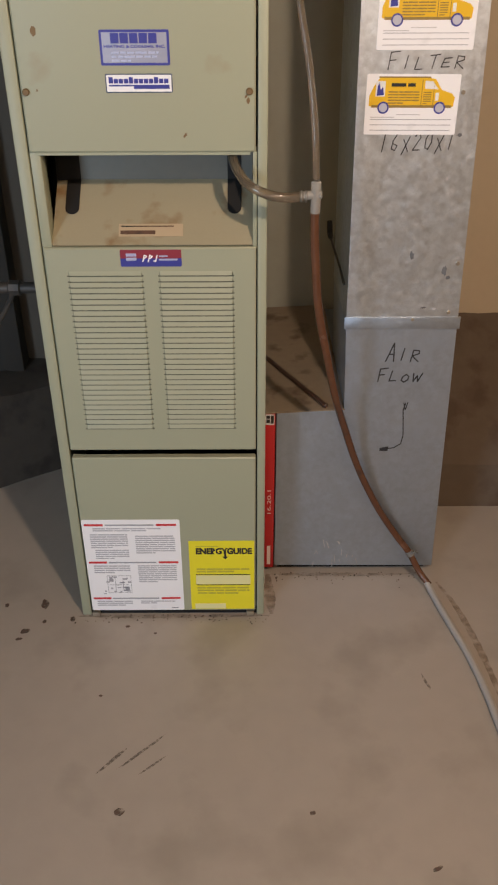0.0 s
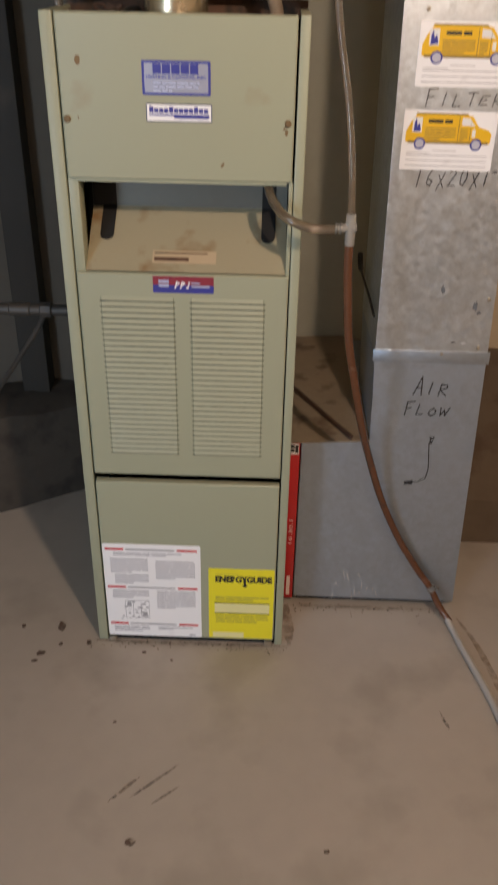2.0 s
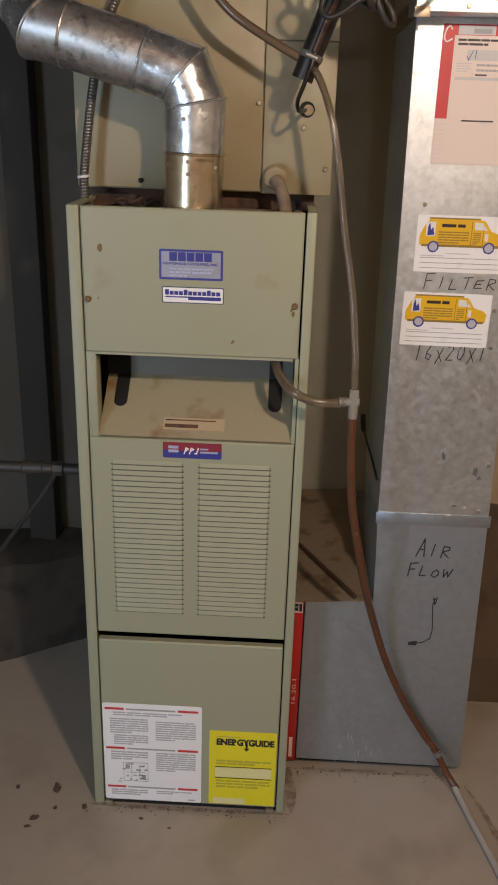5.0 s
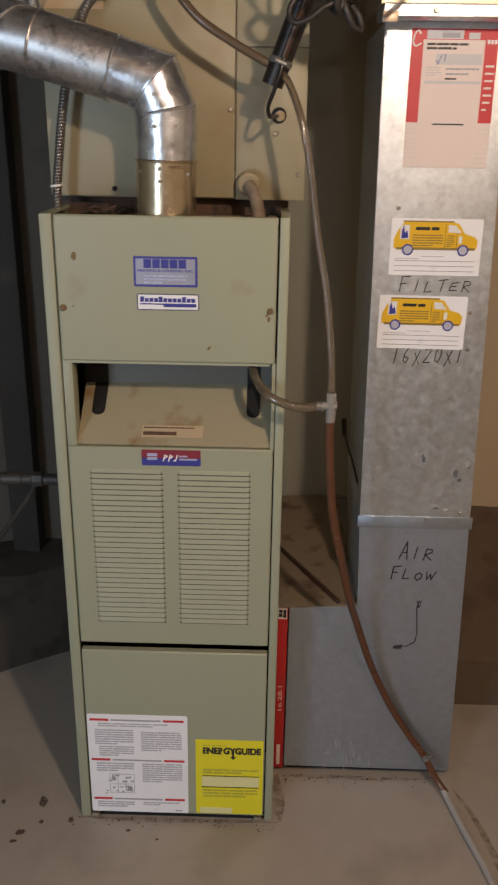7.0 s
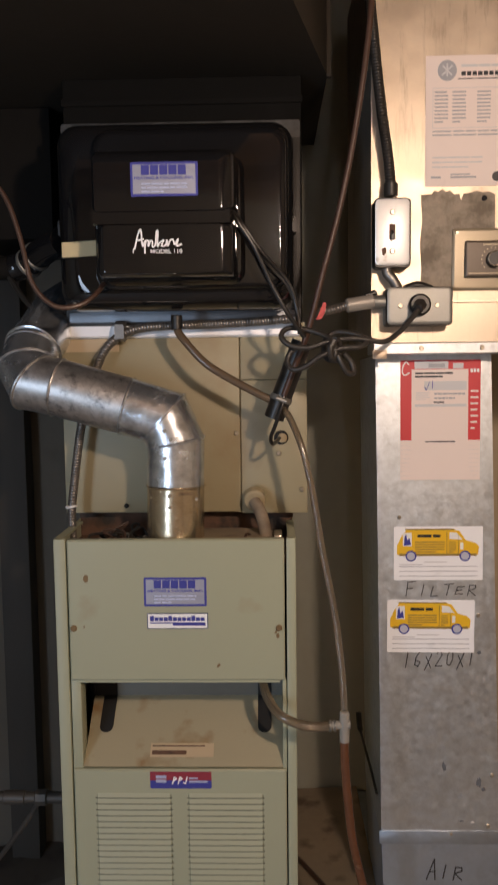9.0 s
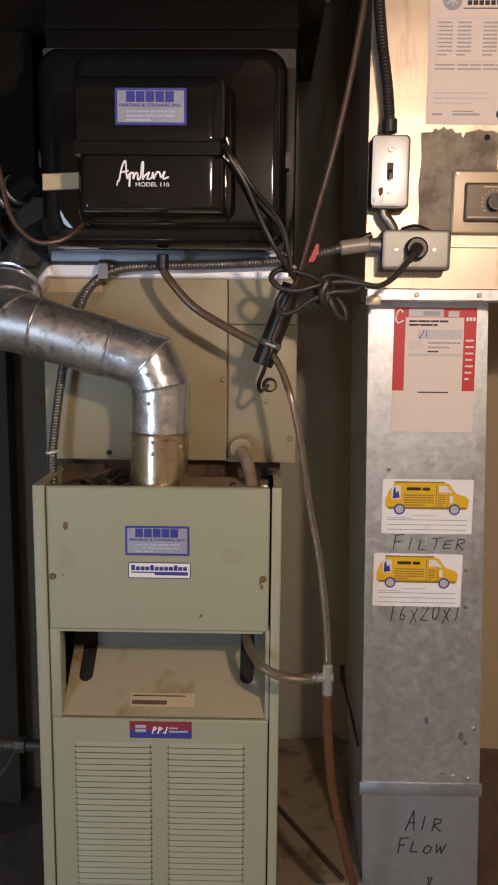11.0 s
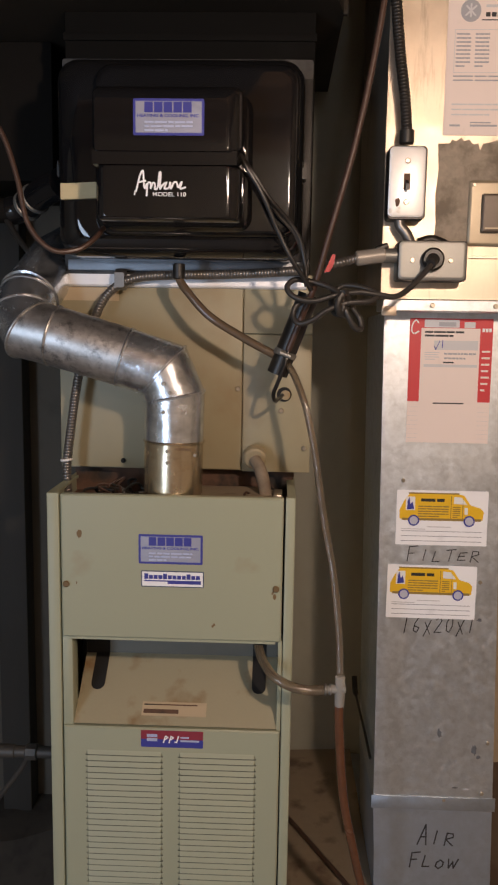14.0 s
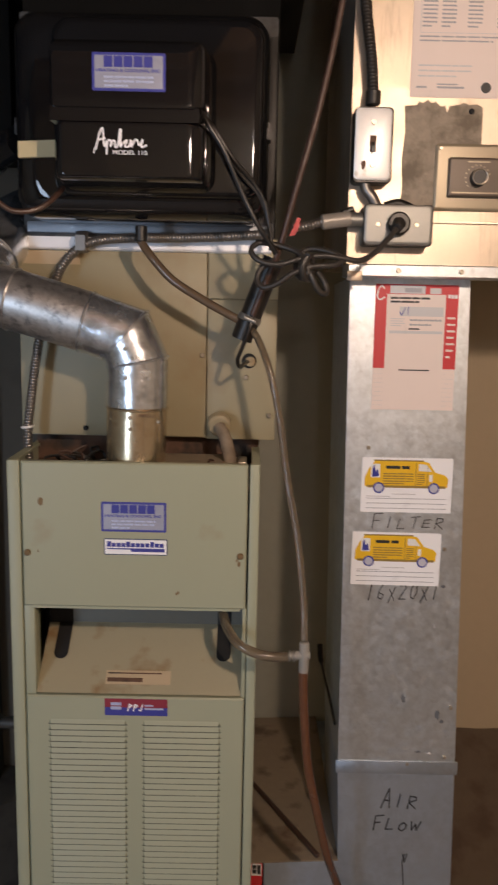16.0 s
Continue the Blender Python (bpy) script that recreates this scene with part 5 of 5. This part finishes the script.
for x, z in ((0.659, 1.677), (0.785, 1.677), (0.785, 1.590)):
    part("plate_screw", cyl((x, UY - 0.006, z), (x, UY - 0.0085, z), 0.003, 10, 0.0006), SCREW, hst)

# ---- conduits, cords and tubes ----
c = thing("switch_conduit", "dark flexible armoured conduit dropping to the switch box", "conduit")
part("armour", ridged([(0.515, 0.10, 2.16), (0.512, 0.095, 2.06), (0.5215, 0.09, 1.95), (0.532, 0.09, 1.86), (0.5415, 0.092, 1.80), (0.547, 0.095, 1.748)], 0.0088), CONDUIT_DARK, c)
part("connector", cyl((0.547, 0.095, 1.755), (0.547, 0.095, 1.7335), 0.0115, 18, 0.0015), CONDUIT_DARK, c)
c = thing("box_conduit", "short steel conduit elbow between the electrical boxes", "conduit")
part("armour", hose([(0.541, 0.098, 1.625), (0.542, 0.097, 1.611), (0.551, 0.096, 1.600), (0.558, 0.097, 1.588), (0.559, 0.098, 1.580)], 0.0085, 16), CONDUIT, c)
c = thing("fuzzy_stub", "black rubber stub behind the outlet box", "cable")
part("stub", hose([(0.575, 0.114, 1.587), (0.595, 0.112, 1.592), (0.617, 0.114, 1.585)], 0.007, 12), BLACK_RUBBER, c)
c = thing("outlet_conduit", "worn armoured cable entering the outlet box", "conduit")
part("armour", ridged([(0.43, 0.085, 1.548), (0.455, 0.086, 1.553), (0.485, 0.09, 1.561), (0.525, 0.094, 1.564)], 0.0075), CONDUIT, c)
part("connector", cyl((0.515, 0.094, 1.564), (0.5405, 0.096, 1.564), 0.0115, 18, 0.002), STEEL, c)
part("tape_wrap", cyl((0.474, 0.0885, 1.5585), (0.520, 0.0935, 1.5655), 0.0118, 18, 0.002), TAPE_GREY, c, "pale wrap of old tape")
part("wrap_end", cyl((0.505, 0.092, 1.572), (0.524, 0.094, 1.580), 0.0052, 10, 0.001), BLACK_RUBBER, c)
part("orange_tip", prism([(0.424, 1.536), (0.433, 1.537), (0.439, 1.549), (0.441, 1.563), (0.436, 1.564), (0.430, 1.549)], 0.076, 0.082), RED, c, "torn orange-red tape end")
c = thing("furnace_conduit", "grey flexible armoured conduit curving over the flue", "conduit")
part("armour", ridged([(0.396, 0.115, 1.5415), (0.33, 0.125, 1.5365), (0.25, 0.128, 1.533), (0.17, 0.128, 1.531), (0.12, 0.127, 1.526), (0.088, 0.125, 1.512), (0.065, 0.122, 1.487), (0.045, 0.12, 1.44), (0.030, 0.12, 1.39), (0.019, 0.12, 1.335), (0.010, 0.118, 1.27), (0.004, 0.115, 1.215), (0.006, 0.110, 1.165)], 0.0078), CONDUIT, c)
part("strap", loft([(0.132, 0.084, 0.104, 1.506, 1.541, 0.003), (0.116, 0.086, 0.102, 1.510, 1.534, 0.003)], 3), CONDUIT, c, "steel strap")
part("tie", cyl((0.0035, 0.116, 1.222), (0.003, 0.116, 1.226), 0.0105, 16, 0.001), WHITE, c)

# drain hose of the humidifier down to the tee and the floor
c = thing("humidifier_drain", "dark vinyl drain hose sagging from the humidifier", "hose")
part("tube", hose([(0.197, 0.07, 1.533), (0.199, 0.068, 1.520), (0.212, 0.062, 1.502), (0.246, 0.055, 1.466), (0.298, 0.052, 1.434), (0.346, 0.05, 1.409), (0.362, 0.05, 1.402)], 0.0066, 14), HOSE_DARK, c)
c = thing("hose_coupler", "black rubber sleeve clamped round the drain hoses", "coupler")
part("sleeve", sweep(spline([(0.400, 0.042, 1.500), (0.383, 0.044, 1.455), (0.366, 0.046, 1.410), (0.354, 0.048, 1.378)], 6), 0.0165, 20), BLACK_RUBBER, c)
part("clamp", cyl((0.3675, 0.046, 1.414), (0.3640, 0.046, 1.405), 0.0182, 24, 0.001), STEEL, c, "steel band clamp")
part("clamp_screw", cyl((0.357, 0.026, 1.412), (0.375, 0.026, 1.405), 0.004, 12, 0.001), STEEL, c)
part("tail_wire", hose([(0.372, 0.03, 1.42), (0.366, 0.026, 1.395), (0.356, 0.03, 1.367), (0.349, 0.04, 1.348), (0.351, 0.06, 1.335), (0.357, 0.10, 1.334), (0.3635, 0.15, 1.336)], 0.0032, 10), BLACK_RUBBER, c)
c = thing("clear_drain_tube", "cloudy clear vinyl tube hanging down to a tee", "hose")
part("tube", hose([(0.360, 0.045, 1.395), (0.376, 0.03, 1.385), (0.397, 0.010, 1.335), (0.414, 0.0, 1.262), (0.429, -0.005, 1.168), (0.446, -0.015, 1.08), (0.4565, -0.03, 0.99), (0.459, -0.048, 0.93)], 0.0055, 16), HOSE_CLEAR, c)
c = thing("tee_fitting", "clear plastic hose tee with steel clamps", "fitting")
part("run", cyl((0.459, -0.0505, 0.929), (0.459, -0.0505, 0.879), 0.0078, 20, 0.002), TEE, c)
part("branch", cyl((0.459, -0.0505, 0.908), (0.434, -0.0505, 0.906), 0.0068, 18, 0.001), TEE, c)
for x in (0.4355, 0.4425):
    part("barb", cyl((x, -0.0505, 0.906), (x + 0.0035, -0.0505, 0.906), 0.0092, 18, 0.001), STEEL, c)
part("cap", cyl((0.459, -0.0505, 0.908), (0.4685, -0.0505, 0.909), 0.0075, 18, 0.002), TEE, c)
c = thing("furnace_drain_tube", "cloudy vinyl tube looping out of the furnace opening", "hose")
part("tube", hose([(0.331, 0.07, 0.985), (0.331, 0.045, 0.964), (0.333, 0.015, 0.947), (0.341, -0.015, 0.935), (0.358, -0.040, 0.920), (0.388, -0.05, 0.908), (0.415, -0.0505, 0.904), (0.440, -0.0505, 0.906)], 0.0075, 16), HOSE_CLEAR, c)
c = thing("rusty_drain_hose", "rust stained drain hose running down the boot", "hose")
part("tube", hose([(0.459, -0.0505, 0.90), (0.459, -0.05, 0.86), (0.463, -0.045, 0.80), (0.472, -0.038, 0.715), (0.492, -0.02, 0.62), (0.514, 0.01, 0.525), (0.539, 0.06, 0.435), (0.578, 0.095, 0.315), (0.627, 0.112, 0.205), (0.675, 0.116, 0.124), (0.7085, 0.114, 0.076), (0.732, 0.098, 0.036), (0.7535, 0.076, 0.013)], 0.0072, 16), HOSE_RUST, c)
part("clamp", cyl((0.7085, 0.1145, 0.0785), (0.7145, 0.111, 0.0690), 0.0098, 18, 0.001), STEEL, c, "wire hose clamp")
part("clamp_ear", hose([(0.711, 0.104, 0.078), (0.7205, 0.102, 0.085), (0.7255, 0.104, 0.081)], 0.0018, 8), STEEL, c)
c = thing("floor_drain_hose", "grey vinyl hose lying across the concrete", "hose")
part("tube", hose([(0.748, 0.083, 0.018), (0.7555, 0.062, 0.0095), (0.7645, 0.0197, 0.0075), (0.7785, -0.0443, 0.0072), (0.792, -0.104, 0.0072), (0.803, -0.17, 0.0072), (0.812, -0.26, 0.0072), (0.815, -0.40, 0.0072), (0.80, -0.60, 0.0072)], 0.0072, 16), HOSE_GREY, c)

# dark line across the boot lid, built as a thin bar
c = thing("dark_bar", "thin dark bar along a dark line on the dusty boot top", "rod")
part("rod", cyl((0.390, 0.386, 0.4252), (0.512, 0.139, 0.4325), 0.0046, 10, 0.001), WIRE_BROWN, c)
c = thing("side_cable", "thin black cable against the duct side", "cable")
part("cable", hose([(0.531, 0.44, 0.715), (0.532, 0.42, 0.690), (0.533, 0.34, 0.687), (0.534, 0.25, 0.689), (0.535, 0.155, 0.685)], [0.006] * 10 + [0.0026] * 23, 8), BLACK_RUBBER, c)

# brown line from the ceiling, and the knotted cord
c = thing("brown_cable", "long brown cable slanting down from the ceiling", "cable")
part("cable", hose([(0.517, 0.02, 2.19), (0.510, 0.01, 2.07), (0.499, 0.0, 1.945), (0.480, 0.0, 1.815), (0.457, 0.0, 1.702), (0.430, 0.002, 1.60), (0.408, 0.01, 1.515), (0.388, 0.022, 1.462), (0.370, 0.028, 1.415)], 0.0048, 12), WIRE_BROWN, c)
c = thing("knotted_cord", "dark grey power cord tied in a loose knot", "power cord")
kn = [(0.5825, 0.039, 1.5475), (0.570, 0.03, 1.532), (0.548, 0.015, 1.510), (0.525, 0.0, 1.4975), (0.500, -0.006, 1.500), (0.470, -0.010, 1.503), (0.438, -0.014, 1.498), (0.405, -0.016, 1.489), (0.378, -0.014, 1.494), (0.366, -0.008, 1.508), (0.378, 0.0, 1.520), (0.405, 0.004, 1.517), (0.430, -0.004, 1.509), (0.446, -0.016, 1.496), (0.448, -0.022, 1.478), (0.440, -0.016, 1.470), (0.432, -0.002, 1.482), (0.436, 0.010, 1.502), (0.452, 0.012, 1.513), (0.478, 0.004, 1.510), (0.498, -0.004, 1.500), (0.486, -0.014, 1.490), (0.455, -0.020, 1.487), (0.425, -0.022, 1.476), (0.405, -0.020, 1.462), (0.386, -0.016, 1.456), (0.376, -0.010, 1.466), (0.380, -0.006, 1.482), (0.398, -0.004, 1.494)]
part("cord", hose(kn, 0.0042, 12, 7), WIRE_GREY, c)
part("cord_loop", hose([(0.448, -0.018, 1.486), (0.456, -0.020, 1.468), (0.466, -0.016, 1.452), (0.476, -0.010, 1.450), (0.474, -0.006, 1.465), (0.462, -0.008, 1.480)], 0.0045, 12, 7), WIRE_GREY, c)
part("tie_wrap", hose([(0.446, -0.026, 1.500), (0.440, -0.028, 1.488), (0.442, -0.024, 1.474), (0.450, -0.012, 1.470), (0.456, -0.008, 1.486), (0.452, -0.014, 1.500), (0.446, -0.026, 1.500)], 0.005, 10, 5), WIRE_GREY, c)
c = thing("twin_cord", "pair of thin black cords from the humidifier cover", "power cord")
part("cord", hose([(0.296, -0.04, 1.690), (0.305, -0.045, 1.672), (0.327, -0.040, 1.638), (0.352, -0.028, 1.585), (0.372, -0.022, 1.548), (0.392, -0.012, 1.519), (0.402, -0.006, 1.505)], 0.0036, 10), BLACK_RUBBER, c)
part("cord", hose([(0.298, -0.03, 1.688), (0.312, -0.038, 1.668), (0.338, -0.030, 1.632), (0.366, -0.012, 1.603), (0.384, -0.004, 1.575), (0.392, 0.0, 1.54), (0.395, 0.0, 1.51)], 0.0036, 10), BLACK_RUBBER, c)
part("cord", hose([(0.33, -0.03, 1.64), (0.352, -0.016, 1.610), (0.376, -0.006, 1.585), (0.390, 0.002, 1.552)], 0.0028, 10), WIRE_GREY, c)
c = thing("humidifier_supply_wire", "thin brown wire looping beside the humidifier", "cable")
part("wire", hose([(-0.35, 0.0, 1.80), (-0.20, -0.03, 1.765), (-0.11, -0.05, 1.748), (-0.062, -0.05, 1.737), (-0.038, -0.05, 1.712), (-0.019, -0.05, 1.655), (-0.004, -0.05, 1.590), (0.026, -0.045, 1.556), (0.06, -0.035, 1.556), (0.082, -0.02, 1.572), (0.094, 0.0, 1.592)], 0.0038, 10), WIRE_BROWN, c)
c = thing("humidifier_wire", "black cable behind the flue elbow", "cable")
part("wire", hose([(-0.13, 0.2, 1.66), (-0.11, 0.19, 1.62), (-0.085, 0.18, 1.585), (-0.05, 0.165, 1.55), (-0.02, 0.15, 1.535)], 0.005, 10), BLACK_RUBBER, c)

# pipes at the side of the furnace
c = thing("bypass_pipe", "grey pipe with a black elbow into the humidifier", "pipe")
# grey pipe in near-black, its shade put into the colour
part("pipe", cyl((-1.6, 0.2, 1.636), (-0.098, 0.2, 1.640), 0.021, 24), SHADE_DARK, c)
part("coupling", sweep(spline([(-0.108, 0.2, 1.640), (-0.085, 0.195, 1.645), (-0.055, 0.17, 1.658), (-0.02, 0.13, 1.668), (0.008, 0.10, 1.672)], 5), 0.024, 20), BLACK, c, "glossy black elbow")
part("clip", cyl((-0.080, 0.193, 1.6455), (-0.073, 0.188, 1.649), 0.0265, 24, 0.002), STEEL, c)
part("clip", cyl((-0.060, 0.175, 1.655), (-0.054, 0.170, 1.658), 0.0265, 24, 0.002), STEEL, c)
c = thing("gas_pipe", "grey steel gas pipe entering the furnace side", "pipe")
part("pipe", cyl((-1.8, 0.13, 0.690), (0.0, 0.13, 0.690), 0.0105, 20), PIPE_GREY, c)
part("union", cyl((-0.082, 0.13, 0.690), (-0.060, 0.13, 0.690), 0.0150, 8, 0.002), PIPE_GREY, c)
part("union_ring", cyl((-0.14, 0.13, 0.690), (-0.10, 0.13, 0.690), 0.0125, 16, 0.002), PIPE_GREY, c)
c = thing("pipe_support", "thin dark strap bracing the gas pipe", "strap")
part("strap", hose([(-0.075, 0.15, 0.69), (-0.098, 0.165, 0.645), (-0.135, 0.18, 0.59), (-0.24, 0.25, 0.44), (-0.33, 0.32, 0.30)], 0.005, 10), PIPE_GREY, c)


# ---- marks on the floor ----
def floor_mark(x, y, w, d, turn, mat, name, label):
    bm = bmesh.new()
    c, s = math.cos(turn), math.sin(turn)
    ring = []
    for k in range(14):
        a = 2 * math.pi * k / 14
        u, v = w / 2 * math.cos(a) * RNG.uniform(0.65, 1.1), d / 2 * math.sin(a) * RNG.uniform(0.65, 1.1)
        ring.append(bm.verts.new((x + u * c - v * s, y + u * s + v * c, 0.0006)))
    bm.faces.new(ring)
    return tagged(mesh_ob(name, bm, mat), label, "stain", "floor marks", "stuff")


def worn_mark(name, colour, rough, scale, at, most=1.0):
    """A stain that lets the floor show through in ragged gaps."""
    m = surface(name, colour, rough, grain=200, spread=0.3, bump=0.0)
    nt = m.node_tree
    tc, gap, ramp = (nt.nodes.new(k) for k in ("ShaderNodeTexCoord", "ShaderNodeTexNoise", "ShaderNodeMapRange"))
    gap.inputs["Scale"].default_value, gap.inputs["Detail"].default_value = scale, 6
    ramp.inputs[1].default_value, ramp.inputs[2].default_value, ramp.inputs[4].default_value = at, at + 0.22, most
    nt.links.new(tc.outputs["Object"], gap.inputs[0])
    nt.links.new(gap.outputs[0], ramp.inputs[0])
    nt.links.new(ramp.outputs[0], nt.nodes["Principled BSDF"].inputs["Alpha"])
    return m


SPOT = worn_mark("floor_spot", (0.12, 0.08, 0.06), 0.8, 90, 0.30, 0.9)
CONTACT_GRIME = worn_mark("floor_contact_grime", (0.15, 0.105, 0.07), 0.8, 40, 0.40, 0.38)
SCRAPE = worn_mark("floor_scrape", (0.19, 0.155, 0.13), 0.7, 150, 0.34, 0.6)
for x, y, w, d, a in ((0.137, -0.466, 0.020, 0.016, 0), (-0.17, 0.03, 0.012, 0.016, 0), (-0.088, 0.033, 0.018, 0.034, 0.2), (-0.113, -0.047, 0.022, 0.018, 0.5), (-0.122, -0.07, 0.016, 0.01, 0.3), (-0.078, -0.02, 0.010, 0.012, 0), (0.649, -0.567, 0.026, 0.007, 0.5), (0.10, -0.035, 0.012, 0.008, 0), (-0.02, -0.012, 0.012, 0.018, 0), (0.07, -0.22, 0.008, 0.006, 0), (0.46, -0.47, 0.014, 0.008, 0.3), (0.16, -0.055, 0.008, 0.006, 0)):
    floor_mark(x, y, w, d, a, SPOT, "floor_spot", "small dark brown spot on the concrete floor")
for x, y, w, d, a in ((0.112, -0.365, 0.078, 0.007, 0.85), (0.165, -0.345, 0.125, 0.006, 0.75), (0.185, -0.375, 0.060, 0.005, 0.7), (0.70, -0.19, 0.006, 0.05, 0.3)):
    floor_mark(x, y, w, d, a, SCRAPE, "floor_scrape", "dark scrape mark on the concrete floor")
# rusty damp trace beside the floor hose, grime and painted contact shade along the bases
DAMP = worn_mark("rust_trace", (0.25, 0.165, 0.095), 0.55, 40, 0.36, 0.45)


def floor_band(line, width, mat, name, label):
    bm = bmesh.new()
    pts, prev = spline(line, 10), None
    for i, p in enumerate(pts):
        w = width * RNG.uniform(0.75, 1.1) * (0.25 + 0.75 * math.sin(math.pi * (i + 0.5) / len(pts)))
        d = (pts[min(i + 1, len(pts) - 1)] - pts[max(i - 1, 0)]).normalized()
        s = Vector((-d.y, d.x, 0)) * w / 2
        row = [bm.verts.new(p + s), bm.verts.new(p - s)]
        if prev:
            bm.faces.new((prev[0], prev[1], row[1], row[0]))
        prev = row
    return tagged(mesh_ob(name, bm, mat), label, "stain", "floor marks", "stuff")


floor_band([(0.775, 0.10, 0.0005), (0.800, 0.03, 0.0005), (0.818, -0.06, 0.0005), (0.832, -0.17, 0.0005), (0.838, -0.30, 0.0005)], 0.016, DAMP, "damp_trace", "rusty brown trace on the floor along the hose")
floor_band([(0.398, 0.13, 0.0005), (0.400, 0.06, 0.0005), (0.404, 0.0, 0.0005)], 0.026, DAMP, "base_band", "brown stain on the floor beside the furnace")
# dark contact lines: some grime, and shade painted where the bases meet the floor
floor_band([(0.40, 0.128, 0.0008), (0.50, 0.127, 0.0008), (0.60, 0.126, 0.0008), (0.72, 0.128, 0.0008)], 0.014, CONTACT_GRIME, "base_band", "dirt and painted contact shade on the floor along the boot")
floor_band([(-0.01, -0.004, 0.0008), (0.12, -0.006, 0.0008), (0.26, -0.005, 0.0008), (0.40, -0.004, 0.0008)], 0.012, CONTACT_GRIME, "base_band", "dirt and painted contact shade on the floor along the furnace")
# grit along the furnace base
bm = bmesh.new()
for k in range(170):
    x, y = RNG.uniform(-0.02, 0.76), 0.0
    if x < 0.40:
        y = -abs(RNG.gauss(0, 0.011)) - 0.002
    else:
        y = RY - abs(RNG.gauss(0, 0.018)) - 0.002
    r = RNG.uniform(0.0006, 0.0022)
    ring = [bm.verts.new((x + r * math.cos(a) * RNG.uniform(0.6, 1.3), y + r * math.sin(a) * RNG.uniform(0.6, 1.3), 0.0012 + r * 0.4)) for a in (2 * math.pi * j / 6 for j in range(6))]
    bm.faces.new(ring)
    top = bm.verts.new((x, y, 0.0014 + r * 0.8))
    for j in range(6):
        bm.faces.new((ring[j], ring[(j + 1) % 6], top))
tagged(mesh_ob("floor_debris", bm, SPOT), "scattered dark grit along the furnace base", "debris", "", "stuff")
